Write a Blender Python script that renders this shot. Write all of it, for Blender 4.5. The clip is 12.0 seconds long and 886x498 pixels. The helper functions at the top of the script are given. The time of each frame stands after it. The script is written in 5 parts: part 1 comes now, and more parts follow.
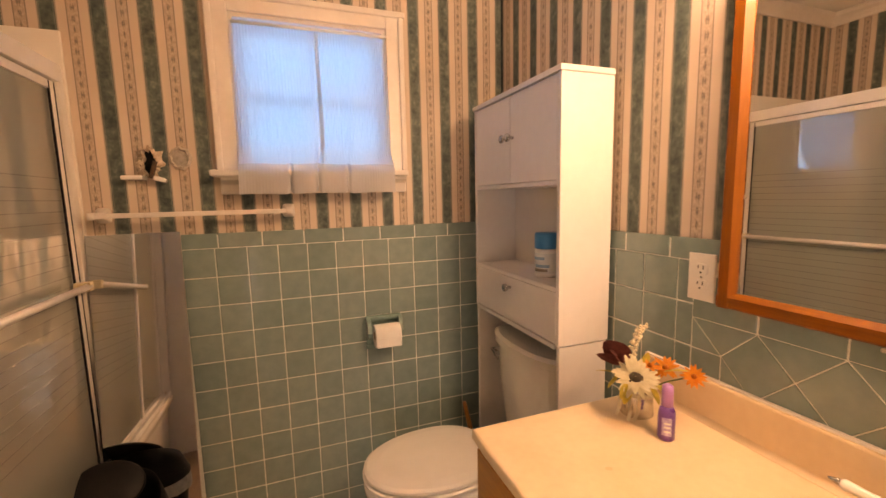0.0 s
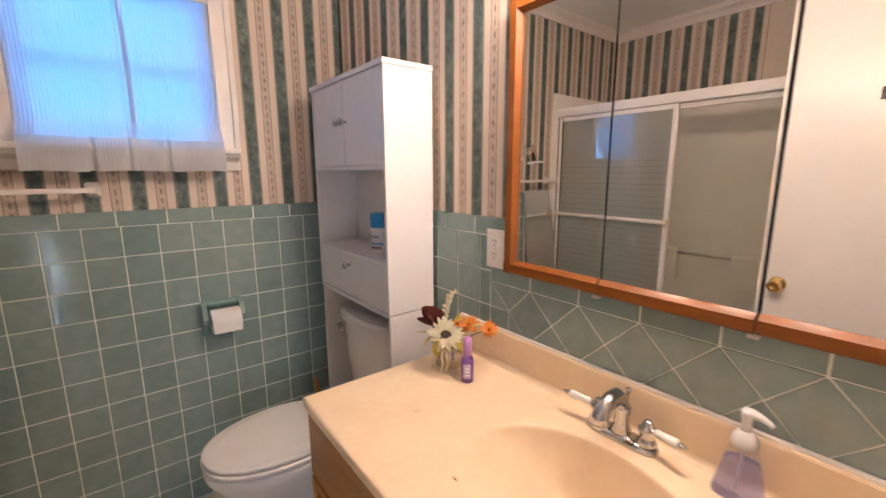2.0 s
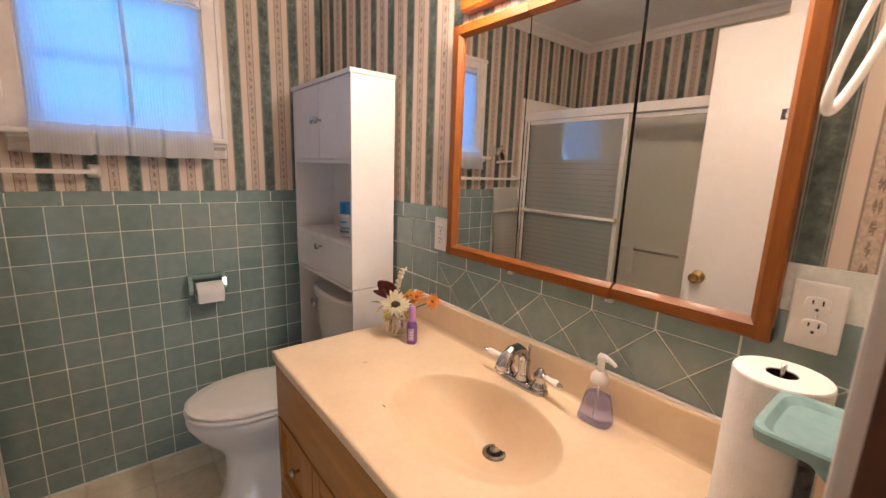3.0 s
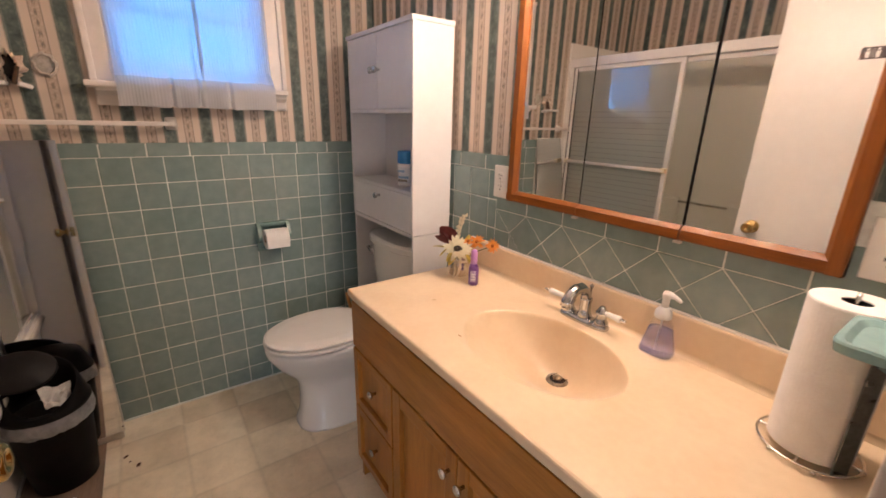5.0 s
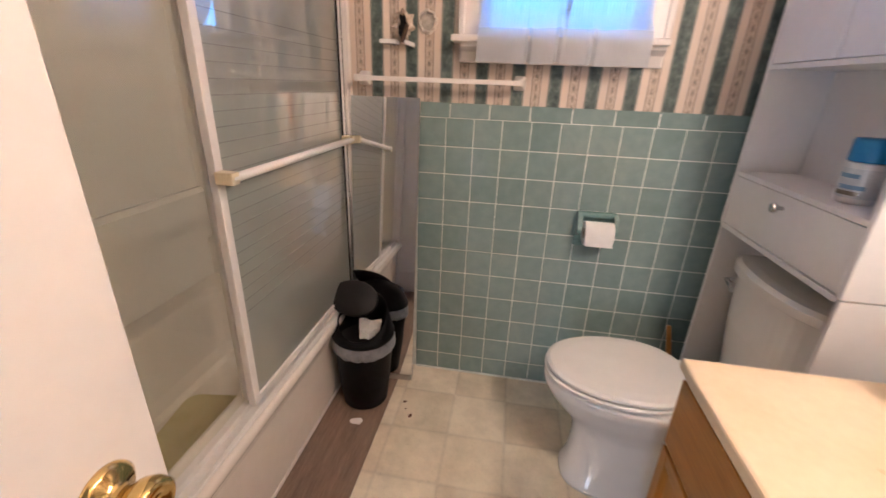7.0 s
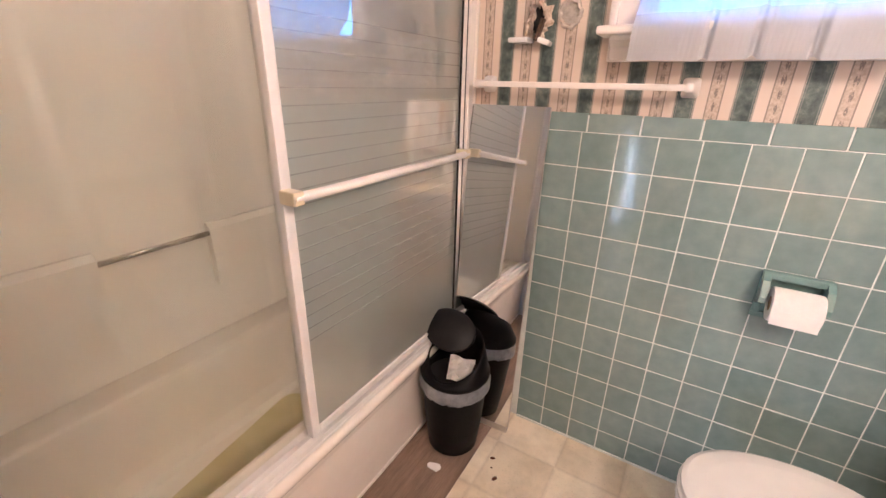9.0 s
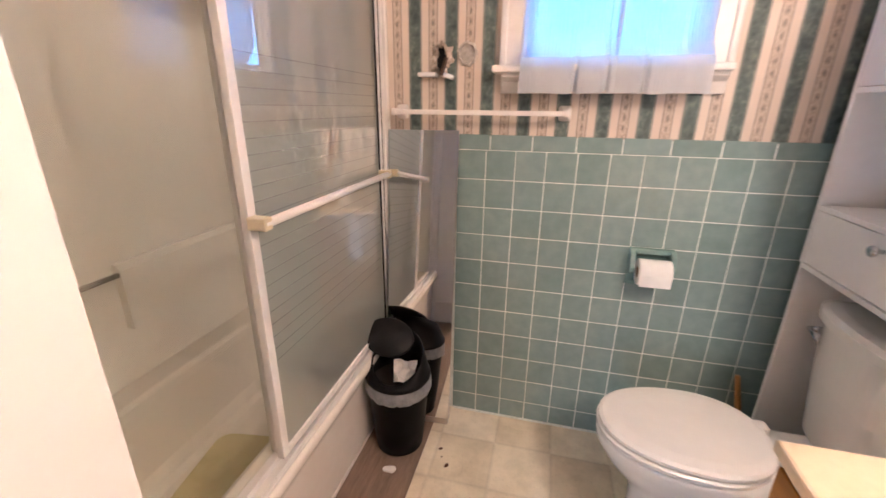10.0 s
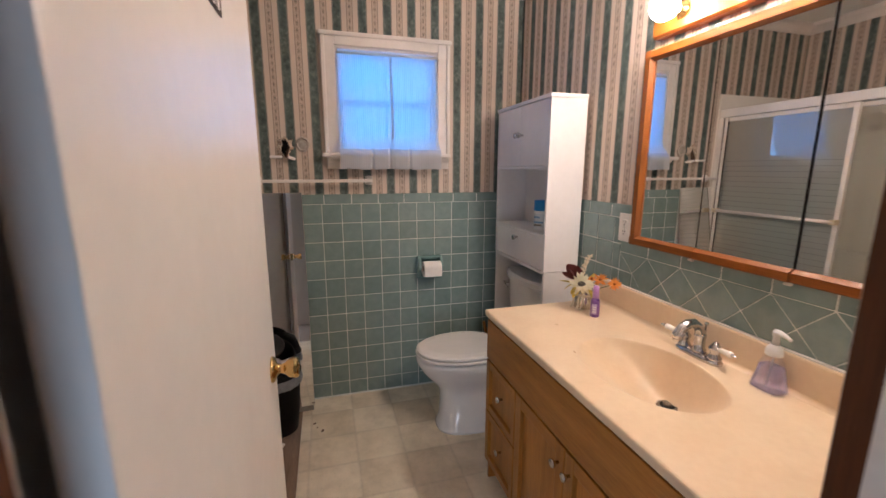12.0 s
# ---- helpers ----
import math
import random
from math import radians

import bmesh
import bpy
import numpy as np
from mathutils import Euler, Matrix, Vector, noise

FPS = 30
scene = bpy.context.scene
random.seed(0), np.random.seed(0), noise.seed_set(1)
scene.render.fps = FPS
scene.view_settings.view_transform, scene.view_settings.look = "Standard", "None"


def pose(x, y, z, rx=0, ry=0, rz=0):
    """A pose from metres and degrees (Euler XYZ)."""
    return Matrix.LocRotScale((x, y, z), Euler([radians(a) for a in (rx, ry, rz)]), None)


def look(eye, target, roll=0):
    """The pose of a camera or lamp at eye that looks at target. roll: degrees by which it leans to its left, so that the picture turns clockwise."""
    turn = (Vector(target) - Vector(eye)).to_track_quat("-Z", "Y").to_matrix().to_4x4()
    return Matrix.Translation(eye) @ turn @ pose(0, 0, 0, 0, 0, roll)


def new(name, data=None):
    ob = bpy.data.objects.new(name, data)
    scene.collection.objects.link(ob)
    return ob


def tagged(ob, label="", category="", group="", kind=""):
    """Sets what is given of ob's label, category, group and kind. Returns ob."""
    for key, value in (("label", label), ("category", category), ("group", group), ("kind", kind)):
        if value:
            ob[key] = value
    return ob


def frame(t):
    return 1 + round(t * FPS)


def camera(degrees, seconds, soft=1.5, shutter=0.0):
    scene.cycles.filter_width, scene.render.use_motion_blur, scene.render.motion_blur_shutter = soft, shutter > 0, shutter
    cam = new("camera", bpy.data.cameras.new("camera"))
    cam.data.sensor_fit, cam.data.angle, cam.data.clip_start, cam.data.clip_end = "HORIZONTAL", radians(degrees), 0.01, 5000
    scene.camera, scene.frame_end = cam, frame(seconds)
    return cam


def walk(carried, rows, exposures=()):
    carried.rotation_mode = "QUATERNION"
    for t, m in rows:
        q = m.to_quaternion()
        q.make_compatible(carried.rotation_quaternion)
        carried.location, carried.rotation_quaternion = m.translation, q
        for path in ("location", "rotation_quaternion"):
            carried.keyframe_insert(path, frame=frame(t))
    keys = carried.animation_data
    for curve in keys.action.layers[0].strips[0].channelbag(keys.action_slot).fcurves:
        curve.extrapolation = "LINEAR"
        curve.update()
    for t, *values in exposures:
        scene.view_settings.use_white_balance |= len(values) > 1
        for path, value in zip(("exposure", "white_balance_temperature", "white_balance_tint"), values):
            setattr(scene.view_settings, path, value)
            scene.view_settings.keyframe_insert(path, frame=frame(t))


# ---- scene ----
cam = camera(94.4, 12.0, soft=1.5, shutter=0.3)
PATH = [
    (0, (-0.927, -1.716, 1.355), (-0.247, 0.149, 1.107), -1.3),
    (0.5, (-0.914, -1.762, 1.357), (-0.131, 0.06, 1.095), -0.2),
    (1, (-0.905, -1.746, 1.358), (-0.022, 0.027, 1.08), -0.4),
    (1.5, (-0.903, -1.74, 1.356), (0.063, -0.012, 1.071), -1.0),
    (2, (-0.868, -1.863, 1.371), (0.344, -0.314, 1.009), -0.2),
    (2.5, (-0.86, -2.027, 1.378), (0.354, -0.492, 0.966), 1.9),
    (4.3, (-1.105, -2.18, 1.367), (0.255, -0.738, 1.099), 1.6),
    (4.5, (-1.104, -2.164, 1.369), (0.204, -0.695, 1.004), 1.8),
    (5, (-1.052, -2.111, 1.357), (0.066, -0.564, 0.761), 1.4),
    (5.5, (-0.968, -2.057, 1.346), (-0.144, -0.38, 0.633), 1.1),
    (6, (-0.915, -1.987, 1.326), (-0.479, -0.186, 0.575), 1.2),
    (6.5, (-0.917, -1.845, 1.311), (-0.867, 0.007, 0.557), 1.8),
    (7, (-0.945, -1.648, 1.312), (-1.228, 0.185, 0.562), 2.2),
    (7.5, (-0.928, -1.491, 1.309), (-1.574, 0.245, 0.556), 2.2),
    (9.3, (-0.888, -1.353, 1.317), (-1.844, 0.238, 0.571), 1.3),
    (9.5, (-0.918, -1.408, 1.317), (-1.745, 0.265, 0.6), 1.2),
    (10, (-0.98, -1.554, 1.338), (-1.438, 0.28, 0.683), 0.6),
    (10.5, (-0.993, -1.741, 1.349), (-1.06, 0.174, 0.774), -0.4),
    (11, (-1.018, -2.009, 1.358), (-0.788, -0.086, 0.858), -0.7),
    (11.5, (-1.073, -2.208, 1.377), (-0.673, -0.296, 0.947), -0.5),
    (12, (-1.182, -2.417, 1.385), (-0.645, -0.529, 1.002), 0.1),
]
EXPOSURES = [(0, 0.5, 10600, 24), (0.5, 0.52, 7600, 10), (0.9, 0.50, 6300, 10), (1.5, 0.6, 5800, 10), (2.5, 0.38, 6000, 10), (4.5, 0.28, 6300, 10), (5.5, 0.6, 6000, 15), (6.5, 0.68, 5900, 11), (7.5, 1.12, 5600, 10), (9.5, 1.42, 5750, 16), (10.0, 1.22, 5750, 13), (10.5, 0.80, 5600, 10), (11.0, 0.56, 5350, 10), (11.5, 0.40, 5450, 9), (12, 0.22, 5550, 8)]
walk(cam, [(t, look(eye, target, roll)) for t, eye, target, roll in PATH], EXPOSURES)
SKY, BULB_POWER, HALL_POWER, WINDOW_POWER = 0.1, 106.0, 6.5, 2.6

# ---- world and light ----
world = bpy.data.worlds.new("world")
scene.world = world
world.use_nodes = True
wn = world.node_tree.nodes
sky = wn.new("ShaderNodeTexSky")
sky.sky_type, sky.sun_disc = "NISHITA", False
sky.sun_elevation, sky.sun_rotation = radians(38), radians(180)
world.node_tree.links.new(sky.outputs[0], wn["Background"].inputs[0])
wn["Background"].inputs[1].default_value = SKY
sun = new("sun", bpy.data.lights.new("sun", "SUN"))
sun.data.energy, sun.data.angle, sun.data.color = 2.0, radians(0.6), (1.0, 0.95, 0.88)
sun.matrix_world = pose(0, 0, 6, 52, 0, 0)


# ---- materials ----
def mat(name, color=(0.8, 0.8, 0.8), rough=0.5, metal=0.0, **kw):
    m = bpy.data.materials.new(name)
    m.use_nodes = True
    b = m.node_tree.nodes["Principled BSDF"]
    b.inputs["Base Color"].default_value = (*color, 1)
    b.inputs["Roughness"].default_value = rough
    b.inputs["Metallic"].default_value = metal
    for k, v in kw.items():
        b.inputs[k.replace("_", " ")].default_value = v
    return m


def node(m, kind, **vals):
    n = m.node_tree.nodes.new("ShaderNode" + kind)
    for k, v in vals.items():
        n.inputs[k].default_value = v
    return n


def link(m, a, b):
    m.node_tree.links.new(a, b)


def bsdf(m):
    return m.node_tree.nodes["Principled BSDF"]


def coords(m, scale=(1, 1, 1), world_space=True):
    src = m.node_tree.nodes.new("ShaderNodeNewGeometry").outputs["Position"] if world_space else m.node_tree.nodes.new("ShaderNodeTexCoord").outputs["Object"]
    mp = m.node_tree.nodes.new("ShaderNodeMapping")
    mp.inputs["Scale"].default_value = scale
    link(m, src, mp.inputs["Vector"])
    return mp.outputs["Vector"]


def noise_tex(m, vec, scale, detail=4.0, rough=0.55):
    n = m.node_tree.nodes.new("ShaderNodeTexNoise")
    n.inputs["Scale"].default_value, n.inputs["Detail"].default_value, n.inputs["Roughness"].default_value = scale, detail, rough
    link(m, vec, n.inputs["Vector"])
    return n.outputs["Fac"]


def ramp(m, fac, stops):
    n = m.node_tree.nodes.new("ShaderNodeValToRGB")
    e = n.color_ramp.elements
    while len(e) < len(stops):
        e.new(0.5)
    for i, (p, c) in enumerate(stops):
        e[i].position, e[i].color = p, (*c, 1)
    link(m, fac, n.inputs["Fac"])
    return n.outputs["Color"]


def math_node(m, op, a, b=None, c=None):
    n = m.node_tree.nodes.new("ShaderNodeMath")
    n.operation = op
    for i, v in enumerate((a, b, c)):
        if v is None:
            continue
        if isinstance(v, (int, float)):
            n.inputs[i].default_value = v
        else:
            link(m, v, n.inputs[i])
    return n.outputs[0]


def mix(m, fac, a, b, mode="MIX"):
    n = m.node_tree.nodes.new("ShaderNodeMix")
    n.data_type, n.blend_type = "RGBA", mode
    for k, v in ((0, fac), (6, a), (7, b)):
        if isinstance(v, (int, float)):
            n.inputs[k].default_value = v
        elif isinstance(v, tuple):
            n.inputs[k].default_value = (*v, 1)
        else:
            link(m, v, n.inputs[k])
    return n.outputs[2]


def bump(m, height, strength=0.2, dist=0.002):
    n = m.node_tree.nodes.new("ShaderNodeBump")
    n.inputs["Strength"].default_value, n.inputs["Distance"].default_value = strength, dist
    link(m, height, n.inputs["Height"])
    link(m, n.outputs["Normal"], bsdf(m).inputs["Normal"])


def worn(name, c1, c2, scale, rough=0.5, metal=0.0, bump_s=0.0, bump_scale=None, rough_var=0.1, **kw):
    """A surface with two scales of soft colour variation, uneven gloss and fine relief."""
    m = mat(name, c1, rough, metal, **kw)
    v = coords(m)
    big = noise_tex(m, v, scale, 3)
    fine = noise_tex(m, v, scale * 9, 5)
    f = math_node(m, "ADD", math_node(m, "MULTIPLY", big, 0.65), math_node(m, "MULTIPLY", fine, 0.35))
    link(m, ramp(m, f, [(0.36, c1), (0.64, c2)]), bsdf(m).inputs["Base Color"])
    r = math_node(m, "MULTIPLY_ADD", big, rough_var * 2, rough - rough_var)
    link(m, r, bsdf(m).inputs["Roughness"])
    if bump_s:
        bump(m, noise_tex(m, v, bump_scale or scale * 20, 4), bump_s)
    return m


def wallpaper(name, axis, phase):
    """Striped paper: dark mottled green bands, cream ground, and a narrow vine column between thin lines."""
    m = mat(name, (0.7, 0.6, 0.5), 0.62)
    v = coords(m)
    sep = node(m, "SeparateXYZ")
    link(m, v, sep.inputs[0])
    u = math_node(m, "DIVIDE", math_node(m, "ADD", sep.outputs[axis], phase), 0.1341)
    fr = math_node(m, "FRACT", math_node(m, "ADD", u, 40.5))
    d = math_node(m, "ABSOLUTE", math_node(m, "SUBTRACT", fr, 0.5))        # 0 at the green band, 0.5 at the vine
    z = sep.outputs[2]
    big = noise_tex(m, coords(m, (1, 1, 1)), 46, 4, 0.7)
    big2 = noise_tex(m, coords(m, (1, 1, 0.6)), 24, 3, 0.6)
    green = ramp(m, math_node(m, "ADD", math_node(m, "MULTIPLY", big, 0.6), math_node(m, "MULTIPLY", big2, 0.4)),
                 [(0.36, (0.040, 0.058, 0.052)), (0.52, (0.095, 0.125, 0.112)), (0.68, (0.22, 0.25, 0.21))])
    tone = noise_tex(m, v, 3.0, 3)
    cream = ramp(m, tone, [(0.3, (0.60, 0.49, 0.405)), (0.7, (0.69, 0.575, 0.48))])
    tan = ramp(m, noise_tex(m, v, 160, 3), [(0.35, (0.43, 0.335, 0.265)), (0.65, (0.58, 0.465, 0.37))])
    # vine column: small leaves that climb in pairs
    zz = math_node(m, "MULTIPLY", z, 1 / 0.034)
    cell = math_node(m, "FLOOR", zz)
    zf = math_node(m, "ABSOLUTE", math_node(m, "SUBTRACT", math_node(m, "FRACT", zz), 0.5))
    sway = math_node(m, "MULTIPLY", math_node(m, "SINE", math_node(m, "MULTIPLY", cell, 2.3)), 0.022)
    away = math_node(m, "ABSOLUTE", math_node(m, "SUBTRACT", math_node(m, "SUBTRACT", 0.5, d), math_node(m, "ABSOLUTE", sway)))
    leaf = math_node(m, "LESS_THAN", math_node(m, "ADD", math_node(m, "MULTIPLY", away, 26), math_node(m, "MULTIPLY", zf, 1.5)), 0.60)
    ragged = math_node(m, "GREATER_THAN", noise_tex(m, v, 330, 2), 0.40)
    leaf = math_node(m, "MULTIPLY", leaf, ragged)
    # the lines that flank the bands
    col = mix(m, math_node(m, "GREATER_THAN", d, 0.385), cream, tan)
    line1 = math_node(m, "LESS_THAN", math_node(m, "ABSOLUTE", math_node(m, "SUBTRACT", d, 0.385)), 0.012)
    col = mix(m, line1, col, (0.27, 0.22, 0.18))
    col = mix(m, math_node(m, "MULTIPLY", leaf, 0.65), col, (0.10, 0.085, 0.075))
    col = mix(m, math_node(m, "LESS_THAN", d, 0.163), col, green)
    line2 = math_node(m, "LESS_THAN", math_node(m, "ABSOLUTE", math_node(m, "SUBTRACT", d, 0.178)), 0.010)
    col = mix(m, math_node(m, "MULTIPLY", line2, 0.7), col, (0.16, 0.15, 0.13))
    line3 = math_node(m, "LESS_THAN", math_node(m, "ABSOLUTE", math_node(m, "SUBTRACT", d, 0.135)), 0.008)
    col = mix(m, math_node(m, "MULTIPLY", line3, 0.5), col, (0.30, 0.30, 0.26))
    link(m, col, bsdf(m).inputs["Base Color"])
    bump(m, noise_tex(m, v, 420, 3), 0.12, 0.0006)
    return m


def wood(name, dark, light, axis_scale, rough=0.38, coat=0.0):
    m = mat(name, light, rough)
    v = coords(m, axis_scale)
    warp = noise_tex(m, v, 3.0, 4)
    grain = noise_tex(m, v, 16.0, 6, 0.7)
    f = math_node(m, "ADD", math_node(m, "MULTIPLY", warp, 0.5), math_node(m, "MULTIPLY", grain, 0.5))
    link(m, ramp(m, f, [(0.33, dark), (0.5, tuple((a + b) / 2 for a, b in zip(dark, light))), (0.68, light)]), bsdf(m).inputs["Base Color"])
    link(m, math_node(m, "MULTIPLY_ADD", grain, 0.2, rough - 0.1), bsdf(m).inputs["Roughness"])
    bsdf(m).inputs["Coat Weight"].default_value = coat
    bsdf(m).inputs["Specular IOR Level"].default_value = 0.28
    bump(m, grain, 0.08, 0.001)
    return m


def tile_material():
    m = mat("glazed_tile", (0.17, 0.235, 0.21), 0.12)
    info = m.node_tree.nodes.new("ShaderNodeObjectInfo").outputs["Random"]
    base = ramp(m, info, [(0.0, (0.203, 0.278, 0.266)), (0.5, (0.225, 0.302, 0.290)), (1.0, (0.246, 0.322, 0.308))])
    v = coords(m)
    cloud = noise_tex(m, v, 22, 4)
    shade = ramp(m, cloud, [(0.3, (0.86, 0.88, 0.88)), (0.7, (1.08, 1.06, 1.05))])
    col = mix(m, 1.0, base, shade, "MULTIPLY")
    link(m, col, bsdf(m).inputs["Base Color"])
    link(m, math_node(m, "MULTIPLY_ADD", noise_tex(m, v, 40, 3), 0.09, 0.05), bsdf(m).inputs["Roughness"])
    bsdf(m).inputs["IOR"].default_value = 1.62
    bump(m, noise_tex(m, v, 14, 2), 0.10, 0.004)
    return m


def vinyl():
    """Sheet vinyl printed with soft mottled squares."""
    m = mat("vinyl_sheet", (0.4, 0.36, 0.28), 0.34)
    v = coords(m)
    sep = node(m, "SeparateXYZ")
    link(m, v, sep.inputs[0])
    cells, edge = [], []
    for ax, off in ((0, 9.322), (1, 9.315)):
        u = math_node(m, "DIVIDE", math_node(m, "ADD", sep.outputs[ax], off), 0.2286)
        cells.append(math_node(m, "FLOOR", u))
        edge.append(math_node(m, "ABSOLUTE", math_node(m, "SUBTRACT", math_node(m, "FRACT", u), 0.5)))
    comb = node(m, "CombineXYZ")
    link(m, cells[0], comb.inputs[0])
    link(m, cells[1], comb.inputs[1])
    wn_ = m.node_tree.nodes.new("ShaderNodeTexWhiteNoise")
    link(m, comb.outputs[0], wn_.inputs["Vector"])
    base = ramp(m, wn_.outputs["Value"], [(0.0, (0.72, 0.62, 0.48)), (0.45, (0.80, 0.71, 0.56)), (1.0, (0.87, 0.79, 0.65))])
    stain = ramp(m, noise_tex(m, v, 9, 6, 0.65), [(0.3, (0.80, 0.78, 0.73)), (0.62, (1.04, 1.03, 1.01))])
    col = mix(m, 1.0, base, stain, "MULTIPLY")
    e = math_node(m, "MAXIMUM", edge[0], edge[1])
    band = math_node(m, "MULTIPLY", math_node(m, "SMOOTH_MIN", math_node(m, "MULTIPLY", math_node(m, "SUBTRACT", e, 0.455), 24.0), 1.0, 0.2), 1.0)
    band = math_node(m, "MAXIMUM", band, 0.0)
    speck = noise_tex(m, v, 55, 3)
    col = mix(m, math_node(m, "MULTIPLY", math_node(m, "MULTIPLY", band, speck), 0.36), col, (0.24, 0.205, 0.15))
    fleck = ramp(m, noise_tex(m, v, 190, 2), [(0.62, (1, 1, 1)), (0.72, (0.72, 0.70, 0.66))])
    col = mix(m, 1.0, col, fleck, "MULTIPLY")
    link(m, col, bsdf(m).inputs["Base Color"])
    link(m, math_node(m, "MULTIPLY_ADD", speck, 0.25, 0.22), bsdf(m).inputs["Roughness"])
    bump(m, noise_tex(m, v, 60, 4), 0.1, 0.001)
    return m


def glass_mat(name, color, rough, ior=1.5):
    m = mat(name, color, rough)
    b = bsdf(m)
    b.inputs["Transmission Weight"].default_value, b.inputs["IOR"].default_value = 1.0, ior
    return m


def cloth_mat(name, clear, through_share=0.45, tone=0.80):
    m = mat(name, (0.75, 0.75, 0.77), 0.9)
    nt = m.node_tree
    v = coords(m, (1, 1, 0.15))
    tr, df, tp = nt.nodes.new("ShaderNodeBsdfTranslucent"), nt.nodes.new("ShaderNodeBsdfDiffuse"), nt.nodes.new("ShaderNodeBsdfTransparent")
    tr.inputs[0].default_value = df.inputs[0].default_value = (tone, tone, tone + 0.02, 1)
    weave = noise_tex(m, v, 260, 2)
    a, b = nt.nodes.new("ShaderNodeMixShader"), nt.nodes.new("ShaderNodeMixShader")
    link(m, math_node(m, "MULTIPLY_ADD", weave, 0.2, through_share), a.inputs[0])
    link(m, df.outputs[0], a.inputs[1])
    link(m, tr.outputs[0], a.inputs[2])
    link(m, math_node(m, "MULTIPLY_ADD", weave, 0.08, clear), b.inputs[0])
    link(m, a.outputs[0], b.inputs[1])
    link(m, tp.outputs[0], b.inputs[2])
    link(m, b.outputs[0], nt.nodes["Material Output"].inputs["Surface"])
    return m


def glow(name, color, strength):
    m = mat(name, color, 0.4)
    b = bsdf(m)
    b.inputs["Emission Color"].default_value, b.inputs["Emission Strength"].default_value = (*color, 1), strength
    return m


PAPER_N = wallpaper("wallpaper_on_north_wall", 0, 0.006)
PAPER_E = wallpaper("wallpaper_on_side_walls", 1, -0.0246)
TILE = tile_material()
GROUT = worn("grout", (0.62, 0.64, 0.60), (0.80, 0.81, 0.77), 12, 0.7)
PAINT = worn("white_trim_paint", (0.70, 0.64, 0.59), (0.78, 0.72, 0.67), 5, 0.38, bump_s=0.05, bump_scale=60)
DOOR_PAINT = worn("door_paint", (0.76, 0.72, 0.68), (0.82, 0.78, 0.74), 2.5, 0.30, bump_s=0.05, bump_scale=50, rough_var=0.05)
CEIL = worn("ceiling_paint", (0.78, 0.76, 0.72), (0.84, 0.82, 0.78), 3, 0.9, bump_s=0.2, bump_scale=90)
PLAIN_WALL = worn("plain_wall_paint", (0.62, 0.53, 0.42), (0.69, 0.60, 0.49), 3, 0.7, bump_s=0.08, bump_scale=80)
HALL_WALL = worn("hall_wall_paint", (0.60, 0.54, 0.47), (0.66, 0.60, 0.53), 3, 0.7)
VINYL = vinyl()
PLANK = wood("grey_brown_plank", (0.15, 0.10, 0.072), (0.31, 0.22, 0.16), (14, 1.2, 1), 0.42)
SURROUND = worn("acrylic_surround", (0.85, 0.79, 0.72), (0.89, 0.84, 0.78), 2.5, 0.24, rough_var=0.06)
TUB = worn("tub_enamel", (0.79, 0.72, 0.64), (0.84, 0.77, 0.70), 3, 0.2, rough_var=0.05)
ALU = worn("painted_aluminium", (0.74, 0.70, 0.66), (0.80, 0.76, 0.72), 8, 0.35)
BRUSHED = worn("brushed_aluminium", (0.50, 0.46, 0.42), (0.62, 0.58, 0.54), 30, 0.34, metal=0.9)
MIRROR = mat("mirror_silver", (0.93, 0.94, 0.93), 0.012, 1.0)
MIRROR_OLD = worn("leaning_mirror_silver", (0.86, 0.87, 0.87), (0.92, 0.92, 0.92), 4, 0.03, metal=1.0, rough_var=0.015)
LAMINATE = worn("white_laminate", (0.69, 0.67, 0.67), (0.74, 0.72, 0.72), 4, 0.36)
CERAMIC = worn("white_ceramic", (0.76, 0.74, 0.72), (0.80, 0.78, 0.76), 3, 0.10, rough_var=0.04)
SEAT = worn("seat_plastic", (0.74, 0.71, 0.68), (0.78, 0.75, 0.72), 3, 0.2, rough_var=0.05)
MARBLE = worn("cultured_marble", (0.70, 0.53, 0.35), (0.76, 0.60, 0.415), 6, 0.3, rough_var=0.06)
OAK = wood("honey_oak", (0.25, 0.095, 0.014), (0.45, 0.200, 0.038), (9, 9, 0.8), 0.36, 0.2)
OAK_H = wood("honey_oak_rail", (0.25, 0.095, 0.014), (0.45, 0.200, 0.038), (9, 0.8, 9), 0.36, 0.2)
FRAME_V = wood("stained_frame", (0.130, 0.035, 0.004), (0.255, 0.080, 0.009), (10, 10, 0.8), 0.42, 0.08)
FRAME_H = wood("stained_frame_rail", (0.130, 0.035, 0.004), (0.255, 0.080, 0.009), (10, 0.8, 10), 0.42, 0.08)
JAMB_WOOD = wood("dark_stained_jamb", (0.045, 0.012, 0.002), (0.105, 0.032, 0.007), (12, 12, 0.8), 0.5, 0.0)
# jamb wood taken down to near black: the hall-side shade is in the colour
HALL_TRIM_SHADED = wood("shaded_brown_trim", (0.010, 0.006, 0.004), (0.024, 0.013, 0.008), (12, 12, 0.8), 0.5, 0.0)
CHROME = mat("chrome", (0.52, 0.52, 0.53), 0.07, 1.0)
OLD_METAL = worn("old_drain_metal", (0.16, 0.13, 0.10), (0.34, 0.30, 0.25), 60, 0.3, metal=1.0)
NICKEL = mat("satin_nickel", (0.66, 0.64, 0.60), 0.22, 1.0)
BRASS = worn("polished_brass", (0.62, 0.43, 0.16), (0.74, 0.53, 0.22), 20, 0.14, metal=1.0, rough_var=0.05)
